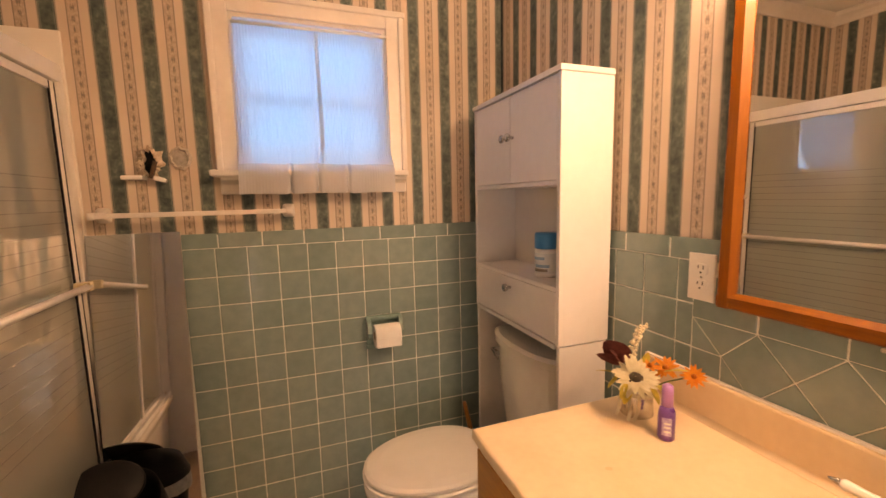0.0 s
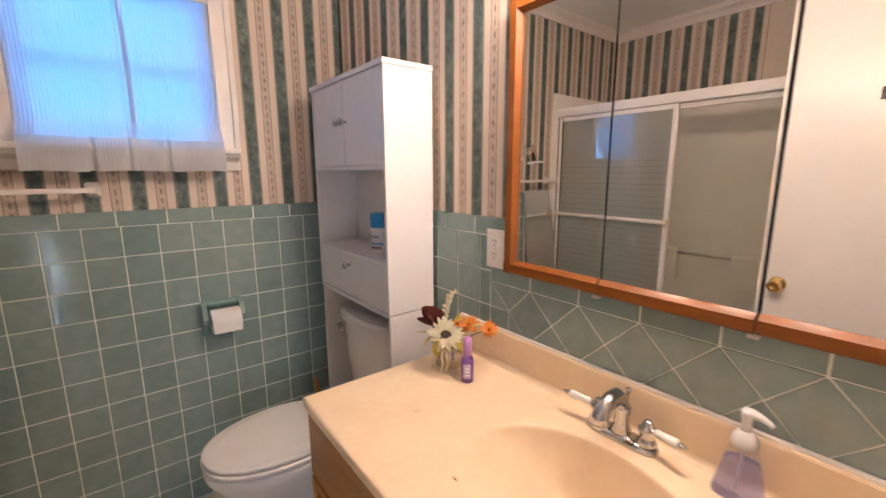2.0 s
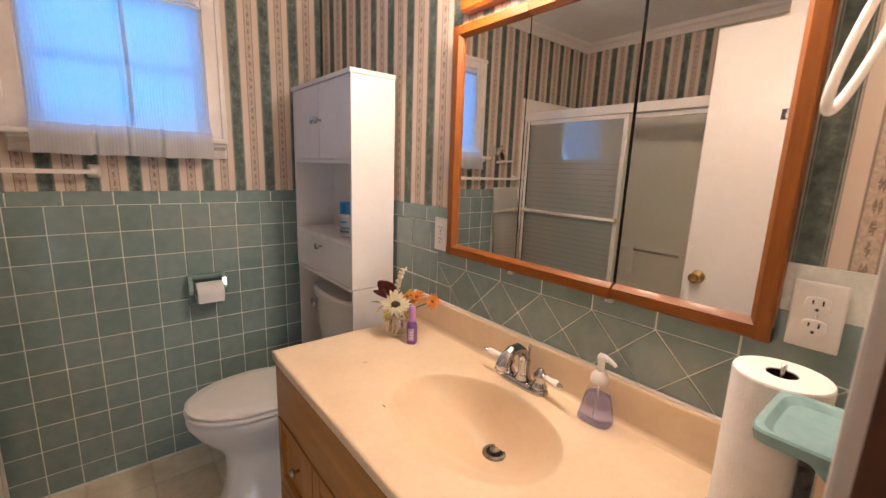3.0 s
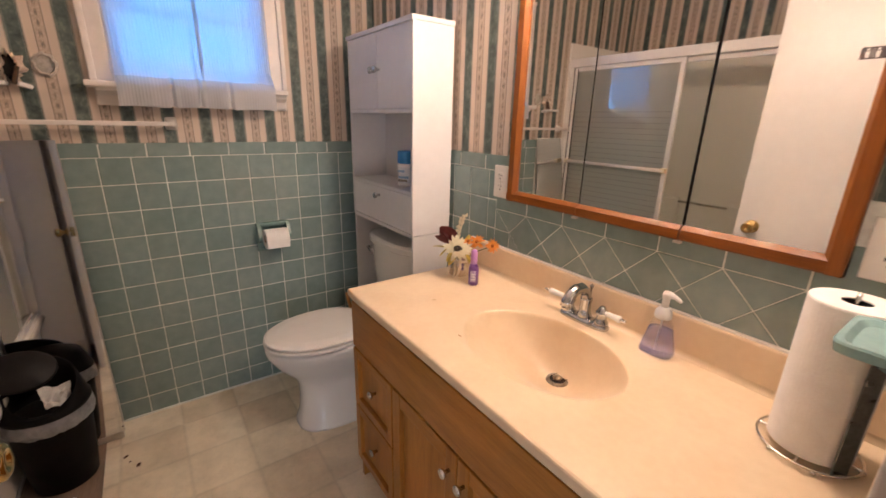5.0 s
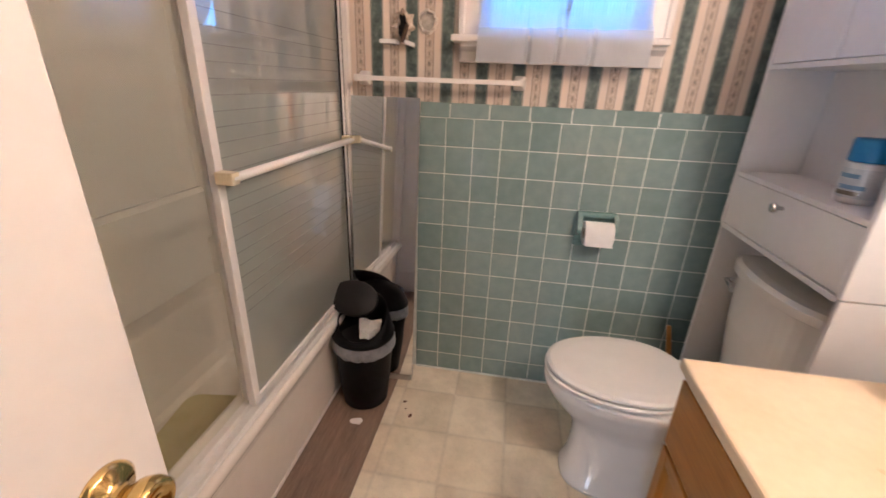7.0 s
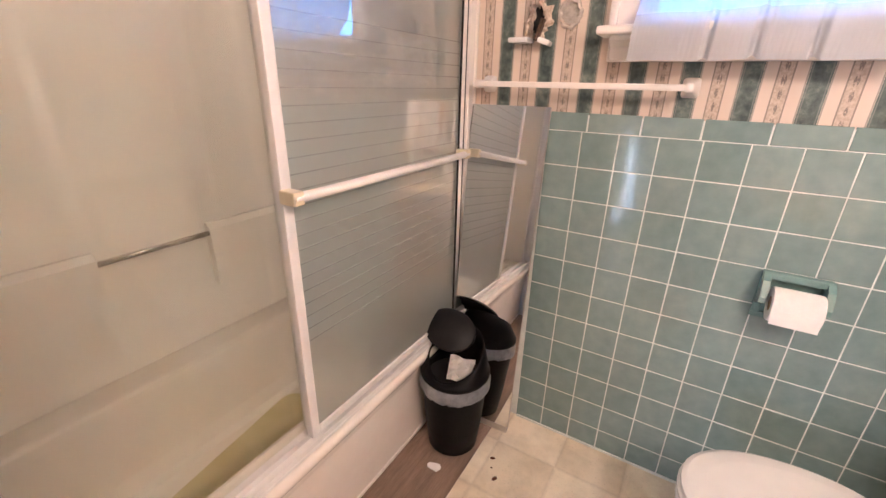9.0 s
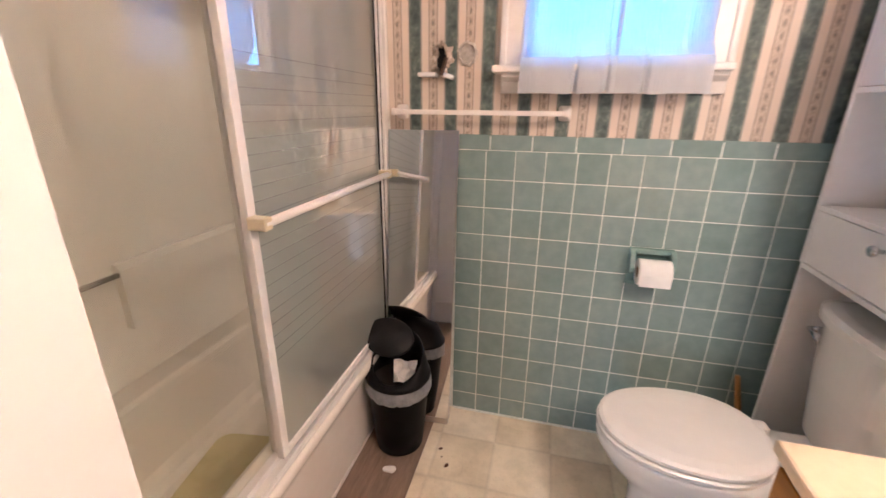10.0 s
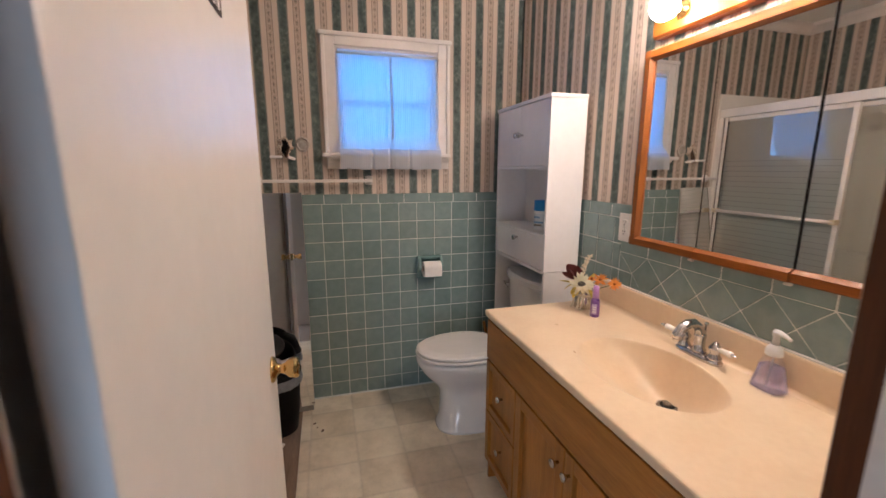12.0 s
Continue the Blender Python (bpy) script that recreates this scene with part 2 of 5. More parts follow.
BLACK_PLASTIC = worn("black_plastic", (0.003, 0.003, 0.003), (0.007, 0.006, 0.006), 18, 0.5, Specular_IOR_Level=0.10)
DARK_PLASTIC = worn("dark_grey_plastic", (0.007, 0.006, 0.006), (0.013, 0.011, 0.010), 18, 0.5, Specular_IOR_Level=0.2)
BAG = worn("thin_grey_bag", (0.15, 0.155, 0.17), (0.27, 0.275, 0.29), 30, 0.35, bump_s=0.5, bump_scale=60)
TISSUE = worn("white_paper", (0.76, 0.73, 0.70), (0.82, 0.80, 0.77), 30, 0.9, bump_s=0.3, bump_scale=160)
PORCELAIN = worn("white_porcelain_handle", (0.78, 0.75, 0.71), (0.82, 0.79, 0.75), 6, 0.12)
# near black that stands for the shade in holes, gaps and slots
DARK = mat("recess_shade_black", (0.012, 0.011, 0.010), 0.9)
OUTLET = worn("outlet_plastic", (0.76, 0.73, 0.69), (0.80, 0.77, 0.73), 9, 0.3)
TEAL = worn("teal_ceramic", (0.165, 0.27, 0.255), (0.20, 0.31, 0.29), 10, 0.07, rough_var=0.03, IOR=1.75)
CURTAIN = cloth_mat("sheer_curtain", 0.03, 0.74)
HEM = cloth_mat("doubled_curtain_hem", 0.0, 0.30, 0.62)
PANE = glass_mat("window_glass", (0.95, 0.97, 0.98), 0.0)
BULB = glow("lit_bulb", (1.0, 0.765, 0.585), BULB_POWER)


# ---- mesh helpers ----
def finish(ob, smooth=False):
    if smooth:
        for p in ob.data.polygons:
            p.use_smooth = True
    return ob


def mesh_of(name, bm, material, smooth=False):
    me = bpy.data.meshes.new(name)
    bmesh.ops.recalc_face_normals(bm, faces=bm.faces[:])
    bm.to_mesh(me)
    bm.free()
    me.materials.append(material)
    if smooth:
        for p in me.polygons:
            p.use_smooth = True
    return me


def part(name, bm, material, parent=None, label="", smooth=False, m=None):
    """Links a bmesh as one mesh object under a thing or a part."""
    ob = new(name, mesh_of(name, bm, material, smooth))
    if parent:
        ob.parent = parent
    if m is not None:
        ob.matrix_local = m
    if label:
        ob["label"] = label
    return ob


def thing(name, label, category, group="", m=None, kind=""):
    ob = new(name)
    ob.empty_display_size = 0.05
    if m is not None:
        ob.matrix_world = m
    return tagged(ob, label, category, group, kind)


def box(x0, x1, y0, y1, z0, z1, bevel=0.0, bm=None, seg=2):
    own = bmesh.new()
    bmesh.ops.create_cube(own, size=1)
    for v in own.verts:
        v.co = Vector((x0 + (v.co.x + 0.5) * (x1 - x0), y0 + (v.co.y + 0.5) * (y1 - y0), z0 + (v.co.z + 0.5) * (z1 - z0)))
    if bevel:
        bmesh.ops.bevel(own, geom=own.edges[:], offset=bevel, segments=seg, profile=0.6, affect="EDGES")
    if bm is None:
        return own
    return join(bm, own)


def join(bm, other):
    me = bpy.data.meshes.new("tmp")
    other.to_mesh(me)
    other.free()
    bm.from_mesh(me)
    bpy.data.meshes.remove(me)
    return bm


def moved(bm, m):
    bmesh.ops.transform(bm, matrix=m, verts=bm.verts[:])
    return bm


def loft(rings, cap0=True, cap1=True, closed=True):
    """A skin over rings of points, all of one length."""
    bm = bmesh.new()
    vs = [[bm.verts.new(p) for p in r] for r in rings]
    n = len(rings[0])
    for a, b in zip(vs, vs[1:]):
        for i in range(n if closed else n - 1):
            j = (i + 1) % n
            bm.faces.new((a[i], a[j], b[j], b[i]))
    if cap0:
        bm.faces.new(vs[0][::-1])
    if cap1:
        bm.faces.new(vs[-1])
    return bm


def oval(cx, cy, z, rx, ry, n=32, power=2.0, egg=0.0):
    """A ring; power above 2 squares it, egg narrows its -x end."""
    out = []
    for i in range(n):
        a = 2 * math.pi * i / n
        c, s = math.cos(a), math.sin(a)
        x = math.copysign(abs(c) ** (2 / power), c)
        y = math.copysign(abs(s) ** (2 / power), s)
        out.append((cx + rx * x, cy + ry * y * (1 + egg * x), z))
    return out


def lathe(profile, n=32, cap0=True, cap1=True):
    return loft([[(r * math.cos(2 * math.pi * i / n), r * math.sin(2 * math.pi * i / n), z) for i in range(n)] for r, z in profile], cap0, cap1)


def tube(points, radius, n=10, caps=True):
    """A round bar along a line of points; radius may be a list."""
    pts = [Vector(p) for p in points]
    rs = radius if isinstance(radius, (list, tuple)) else [radius] * len(pts)
    rings, side = [], None
    for i, p in enumerate(pts):
        d = (pts[min(i + 1, len(pts) - 1)] - pts[max(i - 1, 0)]).normalized()
        if side is None:
            side = d.orthogonal().normalized()
        side = (side - d * side.dot(d)).normalized()
        up = d.cross(side)
        rings.append([p + rs[i] * (side * math.cos(2 * math.pi * k / n) + up * math.sin(2 * math.pi * k / n)) for k in range(n)])
    return loft(rings, caps, caps)


def prism(points, axis, a, b):
    """A polygon of (u, w) pushed along an axis from a to b."""
    def place(u, w, k):
        return (k, u, w) if axis == "x" else (u, k, w) if axis == "y" else (u, w, k)
    return loft([[place(u, w, a) for u, w in points], [place(u, w, b) for u, w in points]])


# ---- shell ----
CEILING = 2.43
WEST, TUB_X, SOUTH, TUB_END = -2.36, -1.598, -2.13, -1.56
DOOR_L, DOOR_R = -1.377, -0.600

bm = bmesh.new()
for x0, x1, z0, z1 in ((WEST - 0.1, -1.10, 0, CEILING), (-0.53, 0.0, 0, CEILING), (-1.10, -0.53, 0, 1.47), (-1.10, -0.53, 2.03, CEILING)):
    box(x0, x1, 0.008, 0.12, z0, z1, bm=bm)
wall_n = part("wall_north", bm, PAPER_N)
tagged(wall_n, "striped green and cream wallpaper above teal tile wainscot", "wall", kind="structure")

wall_e = part("wall_east", box(0.008, 0.12, -2.32, 0.12, 0, CEILING), PAPER_E)
tagged(wall_e, "striped wallpaper above teal tiles behind the vanity", "wall", kind="structure")
wall_w = part("wall_west", box(WEST - 0.1, WEST, TUB_END - 0.1, 0.008, 0, CEILING), PAPER_E)
tagged(wall_w, "striped wallpaper above the bath surround", "wall", kind="structure")
bm = box(WEST - 0.1, -1.62, TUB_END - 0.1, TUB_END, 0, CEILING)
tagged(part("wall_tub_end", bm, PLAIN_WALL), "plain tan wall at the end of the bath", "wall", kind="structure")
tagged(part("wall_behind_door", box(-1.6195, -1.412, SOUTH + 0.001, TUB_END - 0.004, 0.0035, CEILING), DOOR_PAINT), "plain white wall behind the open door", "wall", kind="structure")
tagged(part("baseboard", box(-1.590, -1.4135, TUB_END - 0.0035, TUB_END + 0.010, 0.0035, 0.17, 0.004), PAINT), "white painted baseboard beside the end of the bath", "baseboard", kind="structure")
bm = box(-1.62, DOOR_L - 0.02, SOUTH - 0.07, SOUTH, 0, CEILING)
box(DOOR_R + 0.02, 0.008, SOUTH - 0.18, SOUTH, 0, CEILING, bm=bm)
box(DOOR_L - 0.02, DOOR_R + 0.02, SOUTH - 0.07, SOUTH, 2.06, CEILING, bm=bm)
tagged(part("wall_south", bm, PAPER_N), "striped wallpaper round the doorway", "wall", kind="structure")

floor = part("floor", box(-1.372, 0.1, -2.20, 0.1, -0.05, 0.0), VINYL)
tagged(floor, "worn beige sheet vinyl printed with mottled squares", "floor", kind="structure")
strip = part("floor_strip", box(-1.65, -1.3725, -2.20, 0.05, -0.05, 0.003, 0.001), PLANK)
tagged(strip, "grey-brown wood-look vinyl plank beside the bath", "floor", kind="structure")
tagged(part("ceiling", box(WEST - 0.1, 0.12, SOUTH - 0.07, 0.12, CEILING, CEILING + 0.1), CEIL), "plain grey-white painted ceiling", "ceiling", kind="structure")


def cornice(points, name="trim"):
    """Crown moulding: a run of profile pieces along each wall."""
    prof = [(0, 0), (0.012, 0), (0.016, 0.012), (0.030, 0.032), (0.048, 0.046), (0.052, 0.060), (0.052, 0.068), (0, 0.068)]
    for (ax, ay), (bx, by), (nx, ny) in points:
        rings = [[(px + nx * d, py + ny * d, CEILING - 0.0685 + h) for d, h in prof] for px, py in ((ax, ay), (bx, by))]
        tagged(part(name, loft(rings), PAINT), "white painted crown moulding under the ceiling", "trim", kind="structure")


tagged(part("trim_floor_caulk", box(-1.31, -0.02, -0.007, 0.0003, 0.0002, 0.008, 0.002), GROUT), "pale caulk line where the tiles meet the floor", "trim", kind="structure")
tagged(part("wall_west_patch", box(WEST, WEST + 0.003, TUB_END + 0.002, -0.97, 1.9105, CEILING - 0.07), PLAIN_WALL), "plain tan unpapered patch of wall above the bath", "wall", kind="structure")
cornice([((WEST, 0.007), (0.007, 0.007), (0, -1)), ((0.007, 0.0), (0.007, SOUTH), (-1, 0)), ((WEST + 0.001, TUB_END), (WEST + 0.001, 0.0), (1, 0)),
         ((WEST, TUB_END + 0.001), (-1.62, TUB_END + 0.001), (0, 1))])

# hall behind the doorway
bm = box(0.9, 1.0, -3.3, SOUTH - 0.07, 0, CEILING)
box(-2.2, -2.1, -3.3, SOUTH - 0.07, 0, CEILING, bm=bm)
box(-2.2, -1.75, -3.4, -3.3, 0, CEILING, bm=bm)
box(-1.45, 1.0, -3.4, -3.3, 0, CEILING, bm=bm)
box(-1.75, -1.45, -3.4, -3.3, 0.90, CEILING, bm=bm)
box(0.008, 0.95, SOUTH - 0.08, SOUTH - 0.07, 0, CEILING, bm=bm)
box(-2.1, -1.72, SOUTH - 0.08, SOUTH - 0.07, 0, CEILING, bm=bm)
tagged(part("wall_hall", bm, HALL_WALL), "plain off-white hall walls", "wall", kind="structure")
tagged(part("floor_hall", box(-2.2, 1.0, -3.4, -2.2005, -0.05, 0.0), PLANK), "grey-brown wood-look hall floor", "floor", kind="structure")
tagged(part("ceiling_hall", box(-2.2, 1.0, -3.4, SOUTH - 0.07, CEILING, CEILING + 0.1), CEIL), "plain hall ceiling", "ceiling", kind="structure")
hall_light = new("hall_daylight", bpy.data.lights.new("hall_daylight", "AREA"))
hall_light.data.shape, hall_light.data.size, hall_light.data.size_y = "RECTANGLE", 0.28, 0.86
hall_light.data.energy, hall_light.data.color = HALL_POWER, (0.72, 0.85, 1.0)
hall_light.matrix_world = look((-1.60, -3.33, 0.46), (-1.60, 0, 0.46))
win_light = new("window_daylight", bpy.data.lights.new("window_daylight", "AREA"))
win_light.data.shape, win_light.data.size, win_light.data.size_y = "RECTANGLE", 0.56, 0.55
win_light.data.energy, win_light.data.color = WINDOW_POWER, (0.06, 0.38, 1.0)
win_light.matrix_world = look((-0.815, 0.16, 1.75), (-0.815, -2, 1.75))
tagged(part("ground", box(-40, 40, -40, 40, -0.6, -0.4), worn("lawn", (0.05, 0.08, 0.03), (0.09, 0.12, 0.05), 2, 0.9)), "grass round the house", "ground", kind="structure")


# ---- window ----
window = thing("window_1", "white painted sash window in a moulded casing", "window", kind="structure")
bm = bmesh.new()
for x0, x1, z0, z1 in ((-1.167, -1.10, 1.47, 2.085), (-0.53, -0.463, 1.47, 2.085), (-1.10, -0.53, 2.03, 2.085)):
    box(x0, x1, -0.012, 0.0078, z0, z1, 0.004, bm)
for x0, x1, z0, z1 in ((-1.172, -1.150, 1.472, 2.075), (-0.480, -0.458, 1.472, 2.075), (-1.180, -0.450, 2.075, 2.098)):
    box(x0, x1, -0.022, 0.0075, z0, z1, 0.006, bm)
part("casing", bm, PAINT, window)
bm = bmesh.new()
for x0, x1, z0, z1 in ((-1.0998, -1.085, 1.47, 2.03), (-0.545, -0.5302, 1.47, 2.03), (-1.085, -0.545, 2.015, 2.0298)):
    box(x0, x1, 0.0, 0.125, z0, z1, bm=bm)
part("window_frame", bm, PAINT, window)
part("window_sill", box(-1.188, -0.472, -0.085, 0.118, 1.448, 1.4698, 0.006), PAINT, window)
bm = box(-1.165, -0.465, -0.014, 0.0078, 1.385, 1.4478, 0.004)
for x in (-1.155, -0.533):
    join(bm, prism([(0.007, 1.4478), (-0.060, 1.4478), (-0.058, 1.436), (-0.030, 1.420), (-0.020, 1.392), (0.007, 1.390)], "x", x, x + 0.058))
part("apron", bm, PAINT, window)
for name, z0, z1, y in (("sash", 1.47, 1.765, 0.055), ("sash", 1.735, 2.015, 0.085)):
    bm = bmesh.new()
    for a, b, c, d in ((-1.085, -1.063, z0, z1), (-0.567, -0.545, z0, z1), (-1.063, -0.567, z0, z0 + 0.026), (-1.063, -0.567, z1 - 0.026, z1)):
        box(a, b, y, y + 0.03, c, d, 0.003, bm)
    box(-0.821, -0.809, y + 0.004, y + 0.026, z0 + 0.026, z1 - 0.026, bm=bm)
    sash = part(name, bm, PAINT, window)
    for a, b in ((-1.063, -0.821), (-0.809, -0.567)):
        pane = part("pane", box(a, b, y + 0.012, y + 0.016, z0 + 0.026, z1 - 0.026), PANE, sash)
        pane.visible_shadow = False


def curtain():
    th = thing("curtain", "sheer white cafe curtain draped over the window sill", "curtain")
    rng = random.Random(5)
    nx, nz = 240, 40
    for side, (xa, xb) in enumerate(((-1.097, -0.802), (-0.808, -0.529))):
        bm = bmesh.new()
        rows = []
        for j in range(nz + 1):
            s = j / nz
            z = 2.004 - s * 0.622
            row = []
            for i in range(nx + 1):
                u = i / nx
                x = xa + (xb - xa) * u
                w = math.sin(u * 172 + 2.0 * math.sin(u * 7)) * 0.50 + math.sin(u * 47 + side * 2) * 0.45 + math.sin(u * 19 + 1.3 + side) * 0.7
                fold = w * (0.0012 + 0.0016 * s)
                big = math.sin(u * 6.3 + side * 1.7 + 0.6 * s) * 0.008 * s
                # the lower hem is pushed out over the stool
                push = 1 / (1 + math.exp(-(s - 0.80) * 34))
                y = -0.004 - 0.030 * s * (1 - push) - 0.099 * push + fold * (1 - 0.85 * push) + big * (1 - 0.7 * push) + 0.004 * push * math.sin(u * 13 + side)
                crease = sum(math.exp(-((x - c) / 0.008) ** 2) for c in (-0.925, -0.828, -0.712))
                y += 0.016 * crease * push
                zz = z + 0.008 * crease * push + 0.002 * math.sin(u * 9 + side) * s
                row.append(bm.verts.new((x + 0.006 * math.sin(s * 3 + side) * s, y, zz)))
            rows.append(row)
        low = bmesh.new()
        cut = 33
        lows = [[low.verts.new(v.co) for v in row] for row in rows[cut:]]
        for a, b in zip(lows, lows[1:]):
            for i in range(nx):
                low.faces.new((a[i], a[i + 1], b[i + 1], b[i]))
        for a, b in zip(rows[:cut + 1], rows[1:cut + 1]):
            for i in range(nx):
                bm.faces.new((a[i], a[i + 1], b[i + 1], b[i]))
        for row in rows[cut + 1:]:
            for v in row:
                bm.verts.remove(v)
        panel = part("panel", bm, CURTAIN, th, smooth=True)
        part("drape", low, HEM, panel, "opaque hem over the sill", smooth=True)
    for xa in (-0.8075, -0.8005):
        bm = loft([[(xa + 0.006 * math.sin(q / 10 * 3 + (0 if xa < -0.803 else 1)) * q / 10, -0.0015 - 0.030 * q / 10, 2.0 - 0.49 * q / 10), (xa + 0.007 + 0.006 * math.sin(q / 10 * 3) * q / 10, -0.0015 - 0.030 * q / 10, 2.0 - 0.49 * q / 10)] for q in range(11)], False, False, False)
        part("hem", bm, HEM, th)
    hem = tube([(-1.09, -0.006, 1.996), (-0.526, -0.006, 2.000)], 0.006, 10)
    part("rod", hem, ALU, th, "thin white curtain rod", smooth=True)


curtain()

# ---- things on the north wall ----
rail = thing("towel_rail", "white ceramic-ended towel rail below the window", "towel rail")
bm = box(-1.538, -0.935, -0.094, -0.078, 1.312, 1.328, 0.003)
part("bar", bm, PAINT, rail)
for x in (-1.532, -0.938):
    bm = loft([oval(x, 1.320, 0, 0.022, 0.026, 24, 5), oval(x, 1.320, 0.010, 0.020, 0.024, 24, 5), oval(x, 1.320, 0.022, 0.011, 0.012, 24, 5), oval(x, 1.320, 0.098, 0.011, 0.012, 24, 5), oval(x, 1.320, 0.102, 0.009, 0.010, 24, 5)])
    moved(bm, Matrix(((1, 0, 0, 0), (0, 0, -1, 0.0079), (0, 1, 0, 0), (0, 0, 0, 1))))
    part("bracket", bm, PAINT, rail, smooth=True)

fixture = thing("broken_cup_holder", "broken white ceramic cup holder with a dark torn hole", "cup holder")
bm = box(-1.455, -1.392, -0.055, 0.0078, 1.438, 1.453, 0.006)
join(bm, moved(box(-0.019, 0.019, -0.055, 0, -0.008, 0.008, 0.006), pose(-1.352, 0.006, 1.440, 0, 18, 8)))
part("ledge", bm, CERAMIC, fixture, "chipped white ledge in two pieces")
rng = random.Random(11)
TORN = worn("torn_plaster", (0.35, 0.25, 0.18), (0.68, 0.58, 0.48), 70, 0.9)
ring0, ring1, ring2 = [], [], []
for i in range(34):
    a = 2 * math.pi * i / 34
    r = 0.030 + rng.uniform(-0.010, 0.009)
    cx, cz = -1.382 + 0.006 * math.sin(a), 1.497
    ring0.append((cx + r * 0.62 * math.cos(a), 0.0070, cz + r * 1.35 * math.sin(a)))
    ring1.append((cx + (r + 0.006) * 0.66 * math.cos(a), -0.008 - rng.uniform(0, 0.016), cz + (r + 0.004) * 1.3 * math.sin(a)))
    ring2.append((cx + (r + 0.016 + rng.uniform(-0.004, 0.014)) * 0.85 * math.cos(a), 0.0072, cz + (r + 0.010 + rng.uniform(0, 0.008)) * 1.2 * math.sin(a)))
part("torn_edge", loft([ring0, ring1, ring2], False, False), TORN, fixture, "ragged torn plaster")
# flat black sheet on the wall in place of the hole's shade
part("hole", loft([[(x, 0.0065, z) for x, _, z in ring0], [(x, 0.0060, z) for x, _, z in ring0]]), DARK, fixture, "flat black sheet standing for the shaded hole")
bm = bmesh.new()
bmesh.ops.create_icosphere(bm, subdivisions=2, radius=1.0)
for v in bm.verts:
    v.co *= rng.uniform(0.78, 1.12)
part("plaster_chunk", moved(bm, pose(-1.410, 0.004, 1.482, 0, 8, 0) @ Matrix.Diagonal((0.013, 0.020, 0.028, 1))), TORN, fixture, "lump of torn plaster")
part("shard", moved(box(-0.005, 0.005, -0.026, 0, -0.032, 0.030, 0.003), pose(-1.366, -0.010, 1.474, 0, 18, 0)), worn("rusty_brown", (0.05, 0.03, 0.02), (0.13, 0.07, 0.04), 60, 0.8), fixture, "brown broken stub")
scar = thing("fixture_scar", "pale round scar of a removed wall fixture", "wall scar")
bm = loft([[(-1.288 + r * (1 + 0.08 * math.sin(i * 2.1)) * math.cos(2 * math.pi * i / 28), y, 1.515 + 1.15 * r * (1 + 0.07 * math.cos(i * 1.7)) * math.sin(2 * math.pi * i / 28)) for i in range(28)]
           for r, y in ((0.036, 0.0075), (0.034, -0.004), (0.028, -0.007), (0.024, 0.0065))], False, False)
part("plaster_fill", loft([[(-1.288 + r * math.cos(2 * math.pi * i / 24), y, 1.515 + 1.12 * r * math.sin(2 * math.pi * i / 24)) for i in range(24)] for r, y in ((0.026, 0.0072), (0.025, 0.0055), (0.012, 0.0045))]), worn("grey_plaster", (0.34, 0.31, 0.27), (0.52, 0.47, 0.41), 90, 0.9), scar)
part("plaster_ring", bm, worn("old_adhesive", (0.38, 0.33, 0.28), (0.62, 0.55, 0.48), 60, 0.85), scar)

paper_holder = thing("toilet_paper_holder", "teal glazed ceramic toilet paper holder on the tiled wall", "toilet paper holder")
bm = bmesh.new()
for x0, x1, z0, z1, yf in ((-0.663, -0.510, 0.843, 0.862, -0.030), (-0.663, -0.643, 0.735, 0.843, -0.018), (-0.530, -0.510, 0.735, 0.843, -0.018), (-0.663, -0.510, 0.718, 0.735, -0.014)):
    box(x0, x1, yf, 0.0, z0, z1, 0.005, bm)
part("frame", bm, TEAL, paper_holder)
part("recess", box(-0.643, -0.530, -0.003, 0.0005, 0.735, 0.843), TEAL, paper_holder)
for x in (-0.654, -0.519):
    part("post", prism([(0.0, 0.856), (-0.030, 0.860), (-0.052, 0.845), (-0.070, 0.802), (-0.068, 0.786), (-0.056, 0.780), (-0.014, 0.760), (0.0, 0.758)], "x", x - 0.008, x + 0.008), TEAL, paper_holder)
roll = thing("toilet_paper_roll", "white toilet paper roll on its holder", "toilet paper")
part("paper", moved(lathe([(0.021, 0), (0.046, 0), (0.047, 0.004), (0.047, 0.102), (0.046, 0.106), (0.021, 0.106)], 40, False, False), pose(-0.637, -0.066, 0.790, 0, 90, 0)), TISSUE, roll, smooth=False)
part("tail", box(-0.635, -0.534, -0.1145, -0.1135, 0.752, 0.793), TISSUE, roll, "hanging loose sheet")
part("core", moved(lathe([(0.0205, 0.001), (0.0205, 0.105)], 24, True, True), pose(-0.637, -0.066, 0.790, 0, 90, 0)), worn("cardboard", (0.25, 0.17, 0.10), (0.32, 0.22, 0.14), 40, 0.9), roll, "brown cardboard core")

# leaning mirror in the corner
lean = thing("leaning_mirror", "tall frameless mirror leaning on the wall beside the bath", "mirror")
tilt = Matrix.Translation((-1.591, -0.139, 0.036)) @ Matrix.Rotation(radians(3.1), 4, "Z") @ Matrix.Rotation(-math.atan2(0.120, 1.215), 4, "X")
part("glass", moved(box(0.013, 0.286, 0.0, 0.005, 0, 1.225), tilt), MIRROR_OLD, lean)
part("backing", moved(box(0.014, 0.285, 0.0055, 0.010, 0.001, 1.224), tilt), DARK_PLASTIC, lean)
part("edge_strip", moved(box(0.2864, 0.2885, -0.001, 0.0052, 0, 1.225), tilt), BRUSHED, lean, "thin bright edge strip")
part("foot_rail", moved(box(0.020, 0.282, 0.0, 0.030, -0.0325, -0.0005, 0.003), Matrix.Translation((-1.591, -0.139, 0.036)) @ Matrix.Rotation(radians(3.1), 4, "Z")), BRUSHED, lean, "dull metal bottom rail")

